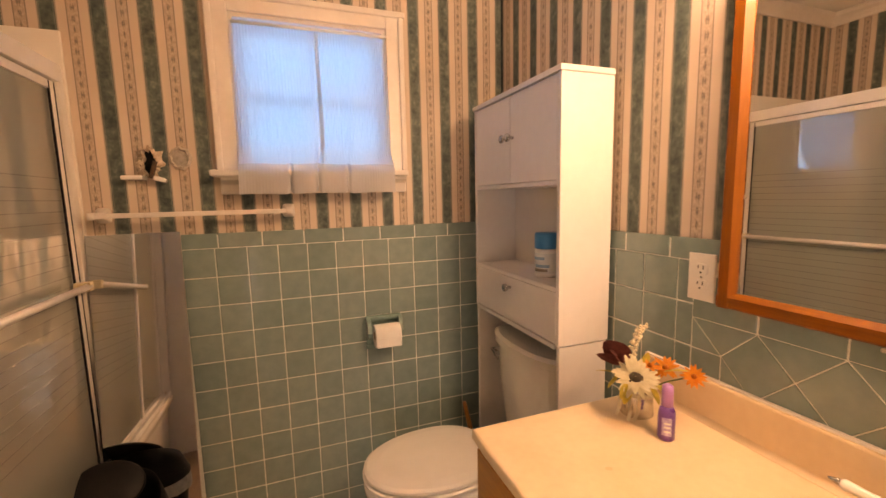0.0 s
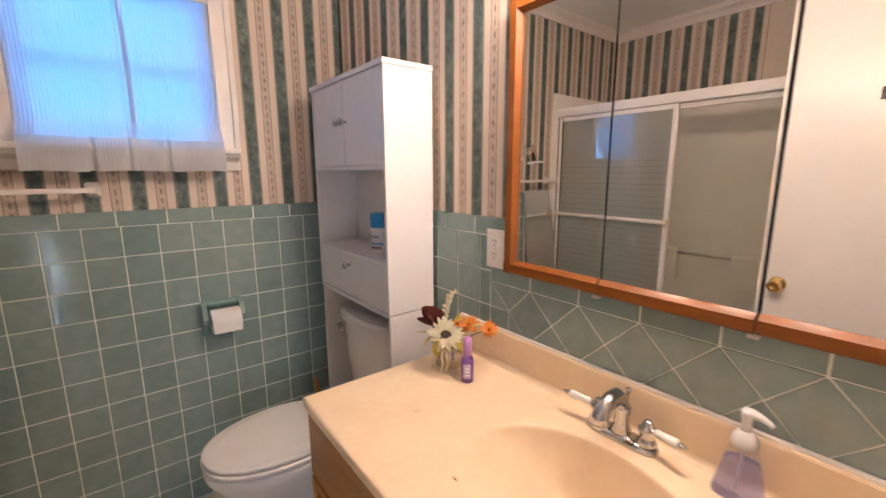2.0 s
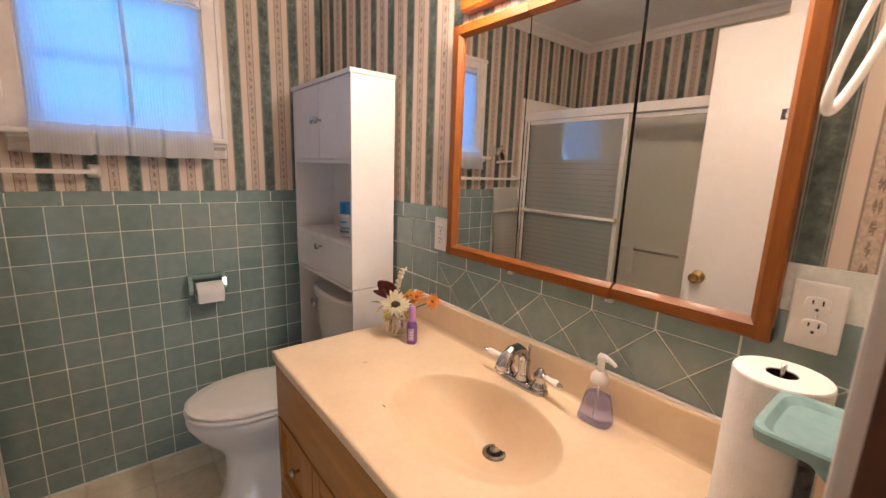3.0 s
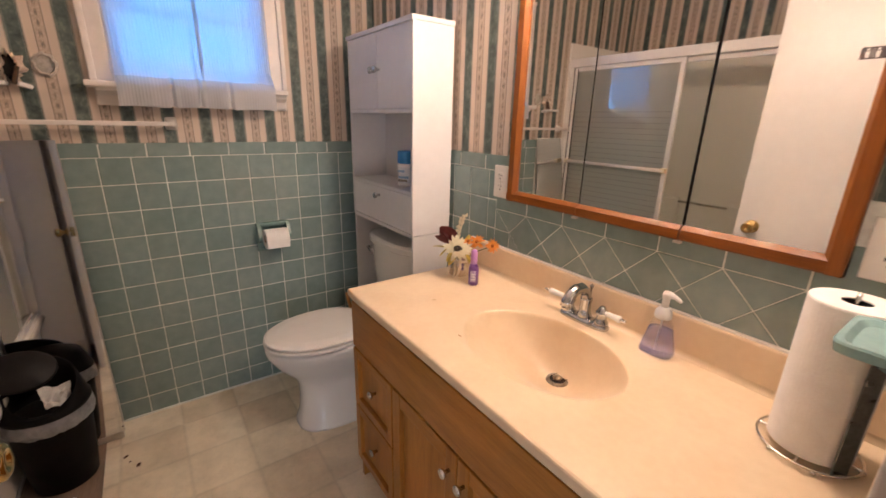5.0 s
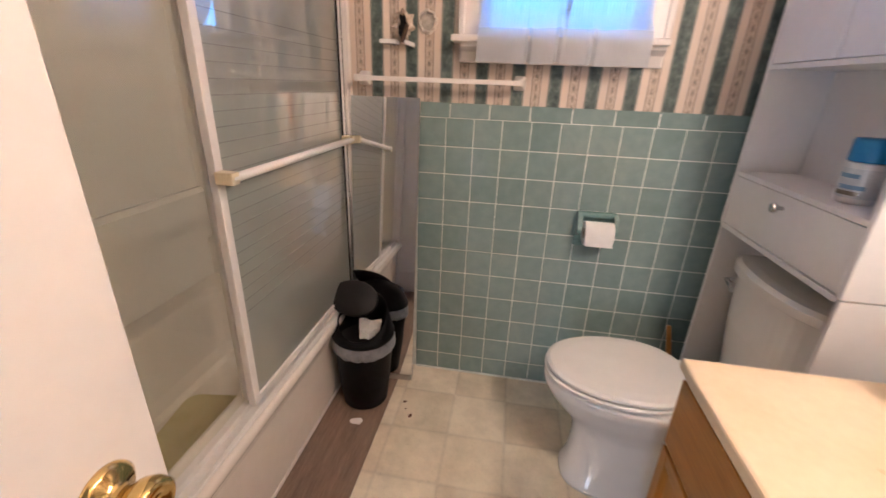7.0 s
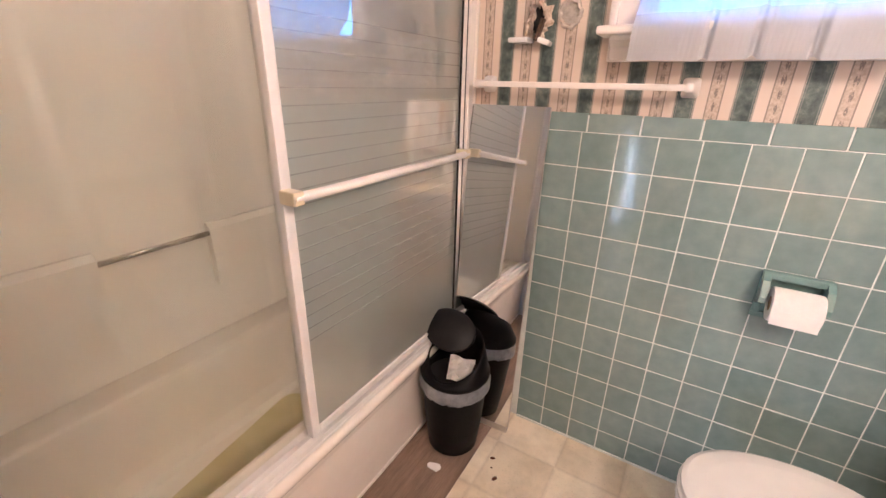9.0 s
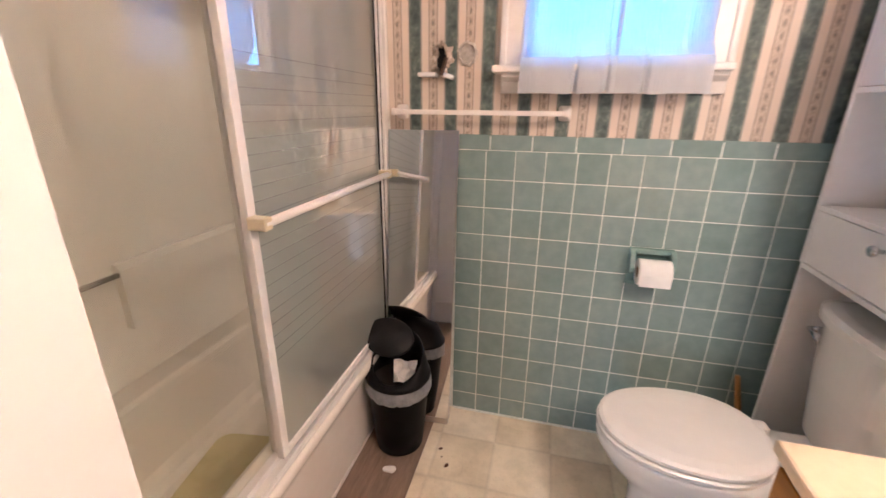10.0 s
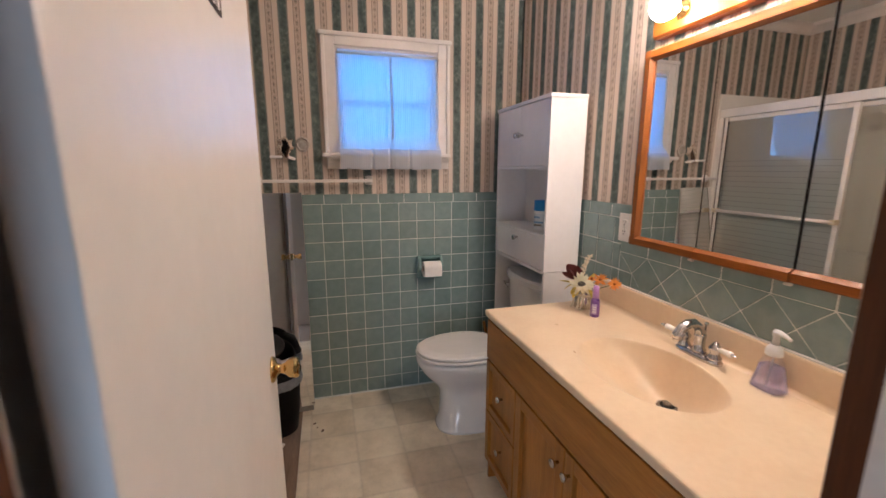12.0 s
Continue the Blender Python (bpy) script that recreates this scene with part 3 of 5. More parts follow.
# ---- bath and shower doors ----
tub = thing("bathtub", "almond alcove bathtub with a flat apron", "bathtub")
rim_z = 0.395


def tub_ring(z, inset, corner, x0=WEST + 0.10, x1=-1.70, y0=TUB_END + 0.07, y1=-0.07, n=8):
    x0, x1, y0, y1 = x0 + inset, x1 - inset, y0 + inset, y1 - inset
    pts = []
    for cx, cy, a0 in ((x1 - corner, y1 - corner, 0), (x0 + corner, y1 - corner, 90), (x0 + corner, y0 + corner, 180), (x1 - corner, y0 + corner, 270)):
        for k in range(n):
            a = radians(a0 + 90 * k / (n - 1))
            pts.append((cx + corner * math.cos(a), cy + corner * math.sin(a), z))
    return pts


def square_ring(z, x0, x1, y0, y1, n=8, c=0.004):
    return tub_ring(z, 0, c, x0, x1, y0, y1, n)


apron = ((0.001, -1.622), (0.300, -1.613), (0.325, -1.608), (0.343, -1.596), (0.354, -1.586), (0.364, -1.581), (0.376, -1.579), (0.387, -1.582), (0.393, -1.588), (rim_z, -1.597))
bm = loft([square_ring(z, WEST + 0.003, x, TUB_END + 0.003, -0.0005) for z, x in apron] + [
           tub_ring(rim_z, 0, 0.12), tub_ring(rim_z - 0.004, 0.010, 0.12), tub_ring(rim_z - 0.014, 0.018, 0.12), tub_ring(rim_z - 0.04, 0.026, 0.12), tub_ring(0.14, 0.06, 0.12), tub_ring(0.09, 0.078, 0.11), tub_ring(0.073, 0.10, 0.10), tub_ring(0.070, 0.13, 0.08)], False, True)
shell = part("shell", bm, TUB, tub, smooth=False)
for p in shell.data.polygons:
    p.use_smooth = p.center.z > 0.31 and p.center.x > -1.60 and abs(p.normal.y) < 0.5
mat_bm = loft([[(x, y, z) for x, y, _ in tub_ring(0, k, 0.05, -0.14, 0.14, -0.29, 0.29)] for z, k in ((0.0, 0.002), (0.003, 0.0), (0.006, 0.003))])
bath_mat = part("bath_mat", mat_bm, worn("yellowed_rubber", (0.50, 0.42, 0.20), (0.64, 0.56, 0.32), 9, 0.45, bump_s=0.3, bump_scale=120), m=pose(-1.985, -0.74, 0.0705, 0, 0, 9))
tagged(bath_mat, "yellowed rubber bath mat lying in the tub", "bath mat")
part("skirt_trim", box(-1.621, -1.614, TUB_END + 0.01, -0.11, 0.0035, 0.018, 0.003), PAINT, tub, "white caulked strip along the floor")

sur = thing("bath_surround", "beige acrylic bath surround with a moulded ledge", "bath surround", kind="structure")
for x0, x1, y0, y1 in ((WEST + 0.0005, WEST + 0.012, TUB_END + 0.001, 0.007), (WEST + 0.012, -1.585, -0.006, 0.0075), (WEST + 0.012, -1.63, TUB_END + 0.0005, TUB_END + 0.012)):
    part("wall_panel", box(x0, x1, y0, y1, rim_z + 0.001, 1.91, 0.003), SURROUND, sur)
for y0, y1 in ((TUB_END + 0.014, -0.94), (-0.60, -0.008)):
    bm = prism([(WEST + 0.013, 0.60), (WEST + 0.013, 0.835), (WEST + 0.030, 0.835), (WEST + 0.046, 0.815), (WEST + 0.046, 0.60)], "y", y0, y1)
    part("ledge", bm, SURROUND, sur)
part("grab_rod", tube([(WEST + 0.034, -0.945, 0.80), (WEST + 0.034, -0.595, 0.80)], 0.009, 12), NICKEL, sur, "thin chrome rod", smooth=True)

GLASS = mat("obscure_shower_glass", (0.42, 0.43, 0.385), 0.42, Transmission_Weight=0.5, Coat_Weight=1.0, Coat_Roughness=0.012, Coat_IOR=2.5)
ETCH = worn("etched_line", (0.31, 0.315, 0.285), (0.41, 0.42, 0.375), 20, 0.4, Coat_Weight=1.0, Coat_Roughness=0.012, Coat_IOR=2.5)
doors = thing("shower_door", "sliding bath doors of grey glass in white aluminium frames", "shower door")
part("header", box(-1.665, -1.590, TUB_END + 0.014, -0.008, 1.745, 1.800, 0.004), ALU, doors)
bm = box(-1.665, -1.592, TUB_END + 0.014, -0.008, rim_z + 0.0005, rim_z + 0.012, 0.003)
box(-1.632, -1.626, TUB_END + 0.014, -0.008, rim_z + 0.012, rim_z + 0.030, bm=bm)
box(-1.600, -1.594, TUB_END + 0.014, -0.008, rim_z + 0.010, rim_z + 0.026, bm=bm)
part("track", bm, ALU, doors)
for y0, y1 in ((-0.040, -0.0065), (TUB_END + 0.0135, TUB_END + 0.045)):
    part("wall_channel", box(-1.665, -1.590, y0, y1, rim_z + 0.032, 1.7445, 0.003), ALU, doors)


def sliding(x, y0, y1, frame_mat):
    bm = bmesh.new()
    z0, z1 = rim_z + 0.032, 1.742
    box(x - 0.011, x + 0.011, y0, y0 + 0.026, z0, z1, 0.003, bm)
    box(x - 0.011, x + 0.011, y1 - 0.026, y1, z0, z1, 0.003, bm)
    box(x - 0.010, x + 0.010, y0 + 0.026, y1 - 0.026, z0, z0 + 0.022, 0.003, bm)
    box(x - 0.010, x + 0.010, y0 + 0.026, y1 - 0.026, z1 - 0.026, z1, 0.003, bm)
    panel = part("panel_frame", bm, frame_mat, doors)
    part("glass", box(x - 0.0025, x + 0.0025, y0 + 0.026, y1 - 0.026, z0 + 0.022, z1 - 0.026), GLASS, panel, "grey tinted glass").visible_shadow = False
    return panel


front = sliding(-1.612, -0.818, -0.045, ALU)
# two thin dark strips along the edges of the north stile
for ya, yb in ((-0.0448, -0.0402), (-0.0735, -0.0708)):
    part("dark_strip", box(-1.6075, -1.6005, ya, yb, rim_z + 0.034, 1.740), DARK_PLASTIC, front, "thin dark upright strip")
CLEAR_PANE = mat("clear_shower_glass", (0.9, 0.9, 0.88), 0.02)
nt = CLEAR_PANE.node_tree
tp, gl, mx = nt.nodes.new("ShaderNodeBsdfTransparent"), nt.nodes.new("ShaderNodeBsdfGlossy"), nt.nodes.new("ShaderNodeMixShader")
tp.inputs[0].default_value, gl.inputs["Roughness"].default_value, mx.inputs[0].default_value = (0.975, 0.985, 0.955, 1), 0.05, 0.045
link(CLEAR_PANE, tp.outputs[0], mx.inputs[1])
link(CLEAR_PANE, gl.outputs[0], mx.inputs[2])
link(CLEAR_PANE, mx.outputs[0], nt.nodes["Material Output"].inputs["Surface"])
bm = box(-1.654, -1.636, -0.802, -0.786, rim_z + 0.032, 1.742, 0.003)
box(-1.656, -1.634, -1.512, -1.486, rim_z + 0.032, 1.742, 0.003, bm)
box(-1.655, -1.635, -1.486, -0.802, 1.716, 1.742, 0.003, bm)
back = part("panel_frame", bm, ALU, doors, "slim inner frame")
part("glass", box(-1.6475, -1.6435, -1.486, -0.802, rim_z + 0.034, 1.716), CLEAR_PANE, back, "clear glass")
for k in range(22):
    z = 1.44 - 0.0345 * k
    part("etched_line", box(-1.6094, -1.6091, -0.79, -0.074, z, z + 0.0030), ETCH, front)
bm = tube([(-1.566, -0.818, 1.093), (-1.566, -0.075, 1.093)], 0.011, 14)
part("towel_bar", bm, ALU, front, "white towel bar", smooth=True)
for y in (-0.812, -0.080):
    part("bar_bracket", box(-1.602, -1.556, y - 0.014, y + 0.014, 1.078, 1.108, 0.004), worn("yellowed_plastic", (0.66, 0.55, 0.36), (0.74, 0.64, 0.46), 12, 0.35), front, "yellowed plastic end")


# ---- waste bin ----
def bin_():
    cx, cy = -1.483, -0.256
    th = thing("waste_bin", "black swing-top bathroom bin lined with a grey bag", "waste bin", m=pose(cx, cy, 0.0035) @ Matrix.Diagonal((1.03, 1.03, 1.05, 1)))
    part("body", lathe([(0.088, 0), (0.092, 0.003), (0.104, 0.10), (0.118, 0.285), (0.121, 0.318)], 48, True, False), BLACK_PLASTIC, th, smooth=True)
    rng = random.Random(3)
    n = 64
    rings = []
    for r, z, j in ((0.1235, 0.317, 0), (0.1265, 0.298, 0.004), (0.1275, 0.280, 0.006), (0.1245, 0.268, 0.007)):
        rings.append([((r + rng.uniform(0, j * 0.6)) * math.cos(2 * math.pi * i / n), (r + rng.uniform(0, j * 0.6)) * math.sin(2 * math.pi * i / n), z + 0.008 * math.sin(2 * math.pi * i / n - 0.6) + rng.uniform(-j, j) * 0.5) for i in range(n)])
    part("bag_cuff", loft(rings, False, False), BAG, th, "grey plastic bag folded over the rim")
    # dome collar with a wide oval opening that leans to the front
    circle = [2 * math.pi * i / n for i in range(n)]
    rings = [[(r * math.cos(a), dy + r * math.sin(a), z + lean_z * math.sin(a)) for a in circle]
             for r, dy, z, lean_z in ((0.122, 0, 0.310, 0), (0.1255, 0, 0.314, 0), (0.1255, 0, 0.325, 0), (0.121, 0, 0.329, 0.001), (0.117, 0, 0.344, 0.013), (0.109, 0.001, 0.366, 0.036), (0.098, 0.002, 0.390, 0.062), (0.094, 0.002, 0.390, 0.062), (0.104, 0, 0.344, 0.014), (0.106, 0, 0.315, 0))]
    part("lid_collar", loft(rings, False, False), BLACK_PLASTIC, th, "black domed lid with a wide opening", smooth=True)
    # black disc under the lid in place of the shade in the bin
    part("inside_shade", lathe([(0.104, 0.290), (0.0, 0.289)], 32, False, False), DARK, th)
    flap = loft([[(0.096 * k * math.cos(a), 0.090 * k * math.sin(a), 0.030 * (1 - k * k) + t) for a in [2 * math.pi * i / 40 for i in range(40)]] for k, t in ((0.02, 0), (0.3, 0), (0.55, 0), (0.78, 0), (0.93, 0), (1.0, 0), (1.0, -0.008), (0.9, -0.004), (0.4, -0.004))], True, True)
    part("flap", moved(flap, pose(-0.050, 0.040, 0.442, 38, 8, 0) @ Matrix.Diagonal((1.04, 0.86, 0.75, 1))), DARK_PLASTIC, th, "dark grey domed flap swung open", smooth=True)
    bm = bmesh.new()
    g = [[bm.verts.new((0.075 * (i / 6 - 0.5), 0.075 * (j / 6 - 0.5), 0.012 * math.sin(i * 1.3) * math.cos(j * 1.1) + rng.uniform(-0.004, 0.004))) for i in range(7)] for j in range(7)]
    for a, b in zip(g, g[1:]):
        for i in range(6):
            bm.faces.new((a[i], a[i + 1], b[i + 1], b[i]))
    bmesh.ops.solidify(bm, geom=bm.faces[:], thickness=0.002)
    tis = thing("crumpled_tissue", "crumpled white tissue in the bin opening", "tissue", m=pose(cx + 0.044, cy - 0.040, 0.378, 38, 16, 30) @ Matrix.Diagonal((1.2, 1.2, 1.2, 1)))
    part("sheet", bm, TISSUE, tis)


bin_()
rng = random.Random(8)
shape = [((0.030 + rng.uniform(-0.008, 0.008)) * math.cos(2 * math.pi * i / 11), (0.018 + rng.uniform(-0.006, 0.006)) * math.sin(2 * math.pi * i / 11)) for i in range(11)]
bm = loft([[(x, y, 0.0) for x, y in shape], [(x * 0.97, y * 0.97, 0.004) for x, y in shape]])
scrap = part("paper_scrap", bm, TISSUE, m=pose(-1.470, -0.412, 0.0034, 0, 0, 20))
tagged(scrap, "small torn white paper scrap on the plank", "paper scrap")
for x, y, s, r in ((-1.304, -0.259, 0.010, 30), (-1.262, -0.335, 0.012, 70), (-1.29, -0.30, 0.004, 10)):
    ob = part("debris", loft([oval(0, 0, 0.0, s, s * 0.6, 9), oval(0, 0, 0.003, s * 0.8, s * 0.4, 9)]), JAMB_WOOD, m=pose(x, y, 0.0004, 0, 0, r))
    tagged(ob, "small dark crumb of debris on the vinyl", "debris", "crumbs on the floor")


# ---- toilet ----
def toilet():
    cy = -0.405
    th = thing("toilet", "white ceramic two-piece toilet with its lid closed", "toilet")

    def ring(z, front, back_x, half, egg=0.10, power=2.2):
        return oval((front + back_x) / 2, cy - 0.055 * max(0.0, 1 - z / 0.36), z, (back_x - front) / 2, half, 40, power, egg)

    rings = [ring(0.002, -0.660, -0.13, 0.128, 0, 2.8), ring(0.014, -0.660, -0.13, 0.128, 0, 2.8), ring(0.030, -0.652, -0.13, 0.120, 0, 2.8), ring(0.07, -0.640, -0.14, 0.110, 0, 2.6), ring(0.14, -0.632, -0.15, 0.104, 0, 2.5), ring(0.20, -0.634, -0.16, 0.106, 0.02, 2.4), ring(0.225, -0.646, -0.165, 0.116, 0.04, 2.3),
             ring(0.25, -0.668, -0.17, 0.128, 0.06), ring(0.275, -0.694, -0.18, 0.144, 0.08), ring(0.31, -0.724, -0.18, 0.163, 0.10), ring(0.340, -0.742, -0.19, 0.176, 0.10), ring(0.356, -0.752, -0.19, 0.183, 0.10), ring(0.375, -0.755, -0.19, 0.185, 0.10), ring(0.388, -0.754, -0.19, 0.184, 0.10), ring(0.392, -0.747, -0.195, 0.178, 0.10)]
    part("bowl", loft(rings), CERAMIC, th, smooth=True)
    part("rear_deck", box(-0.25, -0.045, cy - 0.115, cy + 0.115, 0.25, 0.39, 0.02, seg=4), CERAMIC, th, smooth=True)
    seat = loft([ring(0.3925, -0.728, -0.30, 0.158), ring(0.3985, -0.730, -0.30, 0.160), ring(0.3990, -0.750, -0.29, 0.179), ring(0.4015, -0.757, -0.285, 0.185), ring(0.411, -0.758, -0.285, 0.186), ring(0.4155, -0.752, -0.288, 0.180), ring(0.4160, -0.730, -0.30, 0.160)])
    part("seat", seat, SEAT, th, smooth=False)
    lid = loft([ring(0.4162, -0.726, -0.30, 0.157), ring(0.4205, -0.728, -0.30, 0.159), ring(0.4210, -0.744, -0.285, 0.174), ring(0.4235, -0.753, -0.28, 0.182), ring(0.432, -0.753, -0.28, 0.181), ring(0.4385, -0.742, -0.285, 0.171), ring(0.4425, -0.70, -0.30, 0.140)])
    part("lid", lid, SEAT, th, smooth=False)
    for s in (-1, 1):
        part("hinge", box(-0.290, -0.255, cy + s * 0.075 - 0.022, cy + s * 0.075 + 0.022, 0.392, 0.428, 0.008), SEAT, th)

    def tring(z, grow, bulge):
        pts = []
        for i in range(17):
            u = i / 16
            y = cy + 0.205 + grow - u * (0.41 + 2 * grow)
            e = 1 - abs(2 * u - 1) ** 5
            pts.append((-0.125 - grow - bulge * (1 - (2 * u - 1) ** 2) - 0.022 * e, y, z))
        pts += [(-0.020, cy - 0.205 - grow, z), (-0.020, cy + 0.205 + grow, z)]
        return pts

    part("tank", loft([tring(0.392, -0.03, 0.02), tring(0.40, -0.022, 0.022), tring(0.60, -0.006, 0.03), tring(0.765, 0, 0.034)]), CERAMIC, th, smooth=False)
    part("tank_lid", loft([tring(0.766, 0.006, 0.034), tring(0.770, 0.012, 0.034), tring(0.795, 0.012, 0.034), tring(0.806, 0.002, 0.03), tring(0.808, -0.02, 0.02)]), CERAMIC, th, smooth=False)
    bm = tube([(-0.150, cy + 0.16, 0.725), (-0.176, cy + 0.16, 0.725)], 0.011, 14)
    join(bm, tube([(-0.180, cy + 0.165, 0.727), (-0.186, cy + 0.13, 0.722), (-0.188, cy + 0.10, 0.712)], [0.008, 0.006, 0.007], 12))
    part("flush_lever", bm, CHROME, th, "chrome flush lever", smooth=True)
    for s in (-1, 1):
        part("bolt_cap", moved(lathe([(0.014, 0), (0.013, 0.012), (0.006, 0.018)], 16), pose(-0.42, cy + s * 0.118, 0.003)), CERAMIC, th, smooth=True)


toilet()
plunger = thing("toilet_brush", "wooden-handled brush standing behind the toilet", "toilet brush")
part("handle", tube([(-0.170, -0.062, 0.10), (-0.206, -0.050, 0.29), (-0.229, -0.043, 0.408)], [0.011, 0.011, 0.009], 12), wood("orange_stick", (0.30, 0.12, 0.03), (0.45, 0.20, 0.06), (9, 9, 1)), plunger, smooth=True)
part("cup", moved(lathe([(0.055, 0.0), (0.058, 0.02), (0.045, 0.07), (0.018, 0.11)], 24), pose(-0.166, -0.063, 0.001)), BLACK_PLASTIC, plunger, smooth=True)


# ---- cabinet over the toilet ----
def over_toilet():
    th = thing("over_toilet_cabinet", "tall white laminate cabinet standing over the toilet", "cabinet")
    y0, y1, xf, xb = -0.713, -0.128, -0.198, -0.012
    for y in (y0, y1 - 0.016):
        part("side_panel", box(xf, xb, y, y + 0.016, 0.897, 1.700, 0.0015), LAMINATE, th)
        part("leg_panel", box(xf + 0.004, xb - 0.004, y + 0.002, y + 0.0145, 0.001, 0.8935, 0.0015), LAMINATE, th)
    part("top", box(xf - 0.006, xb, y0 - 0.005, y1 + 0.005, 1.7005, 1.718, 0.003), LAMINATE, th)
    for z in (1.384, 1.064, 0.886):
        part("shelf", box(xf + (0.0 if z > 0.9 else -0.003), xb - 0.004, y0 + 0.0165, y1 - 0.0165, z, z + 0.014, 0.0015), LAMINATE, th)
    part("back_panel", box(xb - 0.003, xb, y0 + 0.0165, y1 - 0.0165, 0.90, 1.70), LAMINATE, th)
    ym = (y0 + y1) / 2
    for a, b, s in ((y0 + 0.018, ym - 0.0015, -1), (ym + 0.0015, y1 - 0.018, 1)):
        d = part("door", box(xf + 0.001, xf + 0.016, a, b, 1.400, 1.698, 0.002), LAMINATE, th)
        part("knob", moved(lathe([(0.006, 0), (0.005, 0.010), (0.013, 0.018), (0.015, 0.024), (0.012, 0.029), (0.004, 0.031)], 24), pose(xf + 0.001, ym + s * 0.020, 1.554, 0, -90, 0)), CHROME, d, "round chrome knob", smooth=True)
    d = part("drawer", box(xf + 0.001, xf + 0.016, y0 + 0.018, y1 - 0.018, 0.903, 1.0615, 0.002), LAMINATE, th)
    part("knob", moved(lathe([(0.006, 0), (0.005, 0.010), (0.013, 0.018), (0.015, 0.024), (0.012, 0.029), (0.004, 0.031)], 24), pose(xf + 0.001, ym, 1.026, 0, -90, 0)), CHROME, d, "round chrome knob", smooth=True)


over_toilet()
PRINT_BLUE = mat("pale_blue_print", (0.20, 0.32, 0.46), 0.5)
can = thing("wipes_can", "white wipes canister with a blue lid", "canister", m=pose(-0.115, -0.524, 1.0785))
part("body", lathe([(0.034, 0), (0.037, 0.003), (0.038, 0.010), (0.038, 0.092), (0.036, 0.097)], 32), LAMINATE, can, smooth=True)
part("lid", lathe([(0.039, 0.0975), (0.0395, 0.101), (0.0395, 0.144), (0.037, 0.150), (0.020, 0.151)], 32), worn("blue_plastic", (0.01, 0.17, 0.42), (0.02, 0.21, 0.48), 20, 0.35), can, "blue plastic lid", smooth=True)
bm = lathe([(0.0385, 0.014), (0.0385, 0.082)], 32, False, False)
part("label", bm, worn("pale_label", (0.50, 0.52, 0.55), (0.66, 0.67, 0.69), 30, 0.5), can, "pale printed label")
for z, a, tone in ((0.060, 150, PRINT_BLUE), (0.020, 165, OLD_METAL), (0.034, 175, PRINT_BLUE)):
    bar = loft([[(0.0389 * math.cos(radians(t)), 0.0389 * math.sin(radians(t)), zz) for t in range(a, a + 84, 6)] for zz in (z, z + 0.010)], False, False, False)
    part("print_bar", bar, tone, can, "dark line of small print")


# ---- vanity ----
VY0, VY1, VX = -2.110, -0.878, -0.530


def shaker(parent, name, y0, y1, z0, z1, knob):
    w = 0.045 if name == "door" else 0.032
    th = part(name, box(VX - 0.004, VX - 0.001, y0 + w - 0.004, y1 - w + 0.004, z0 + w - 0.004, z1 - w + 0.004), OAK, parent)
    for a, b in ((y0, y0 + w), (y1 - w, y1)):
        part("stile", box(VX - 0.019, VX - 0.001, a, b, z0, z1, 0.003), OAK, th)
    for a, b in ((z0, z0 + w), (z1 - w, z1)):
        part("rail", box(VX - 0.0185, VX - 0.001, y0 + w + 0.0003, y1 - w - 0.0003, a, b, 0.003), OAK_H, th)
    part("knob", moved(lathe([(0.005, 0), (0.005, 0.012), (0.012, 0.017), (0.014, 0.023), (0.011, 0.027), (0.003, 0.029)], 24), pose(VX - 0.019 if name == "door" else VX - 0.004, knob[0], knob[1], 0, -90, 0)), NICKEL, th, "satin nickel knob", smooth=True)


def vanity():
    th = thing("vanity_cabinet", "honey oak vanity cabinet with drawers and two doors", "vanity")
    bm = box(VX, -0.002, VY1 - 0.016, VY1, 0.0005, 0.773, 0.001)
    part("side_panel", bm, OAK, th)
    part("side_panel", box(VX, -0.002, VY0, VY0 + 0.016, 0.0005, 0.773, 0.001), OAK, th)
    part("face_frame", box(VX + 0.001, VX + 0.018, VY0 + 0.0165, VY1 - 0.0165, 0.095, 0.7728), OAK, th)
    part("toe_kick", box(VX + 0.07, VX + 0.085, VY0 + 0.0165, VY1 - 0.0165, 0.0005, 0.0945), OAK_H, th)
    part("floor_panel", box(VX + 0.0185, -0.003, VY0 + 0.0165, VY1 - 0.0165, 0.095, 0.11), OAK_H, th)
    part("false_front", box(VX - 0.018, VX - 0.0005, VY0 + 0.004, VY1 - 0.004, 0.590, 0.760, 0.003), OAK_H, th)
    cols = [(VY1 - 0.285, VY1 - 0.006), (VY0 + 0.006, VY0 + 0.285)]
    for a, b in cols:
        shaker(th, "drawer", a, b, 0.352, 0.582, ((a + b) / 2, 0.467))
        shaker(th, "drawer", a, b, 0.104, 0.346, ((a + b) / 2, 0.225))
    mid = (VY0 + VY1) / 2
    shaker(th, "door", mid + 0.002, VY1 - 0.291, 0.104, 0.582, (mid + 0.030, 0.520))
    shaker(th, "door", VY0 + 0.291, mid - 0.002, 0.104, 0.582, (mid - 0.030, 0.520))


vanity()


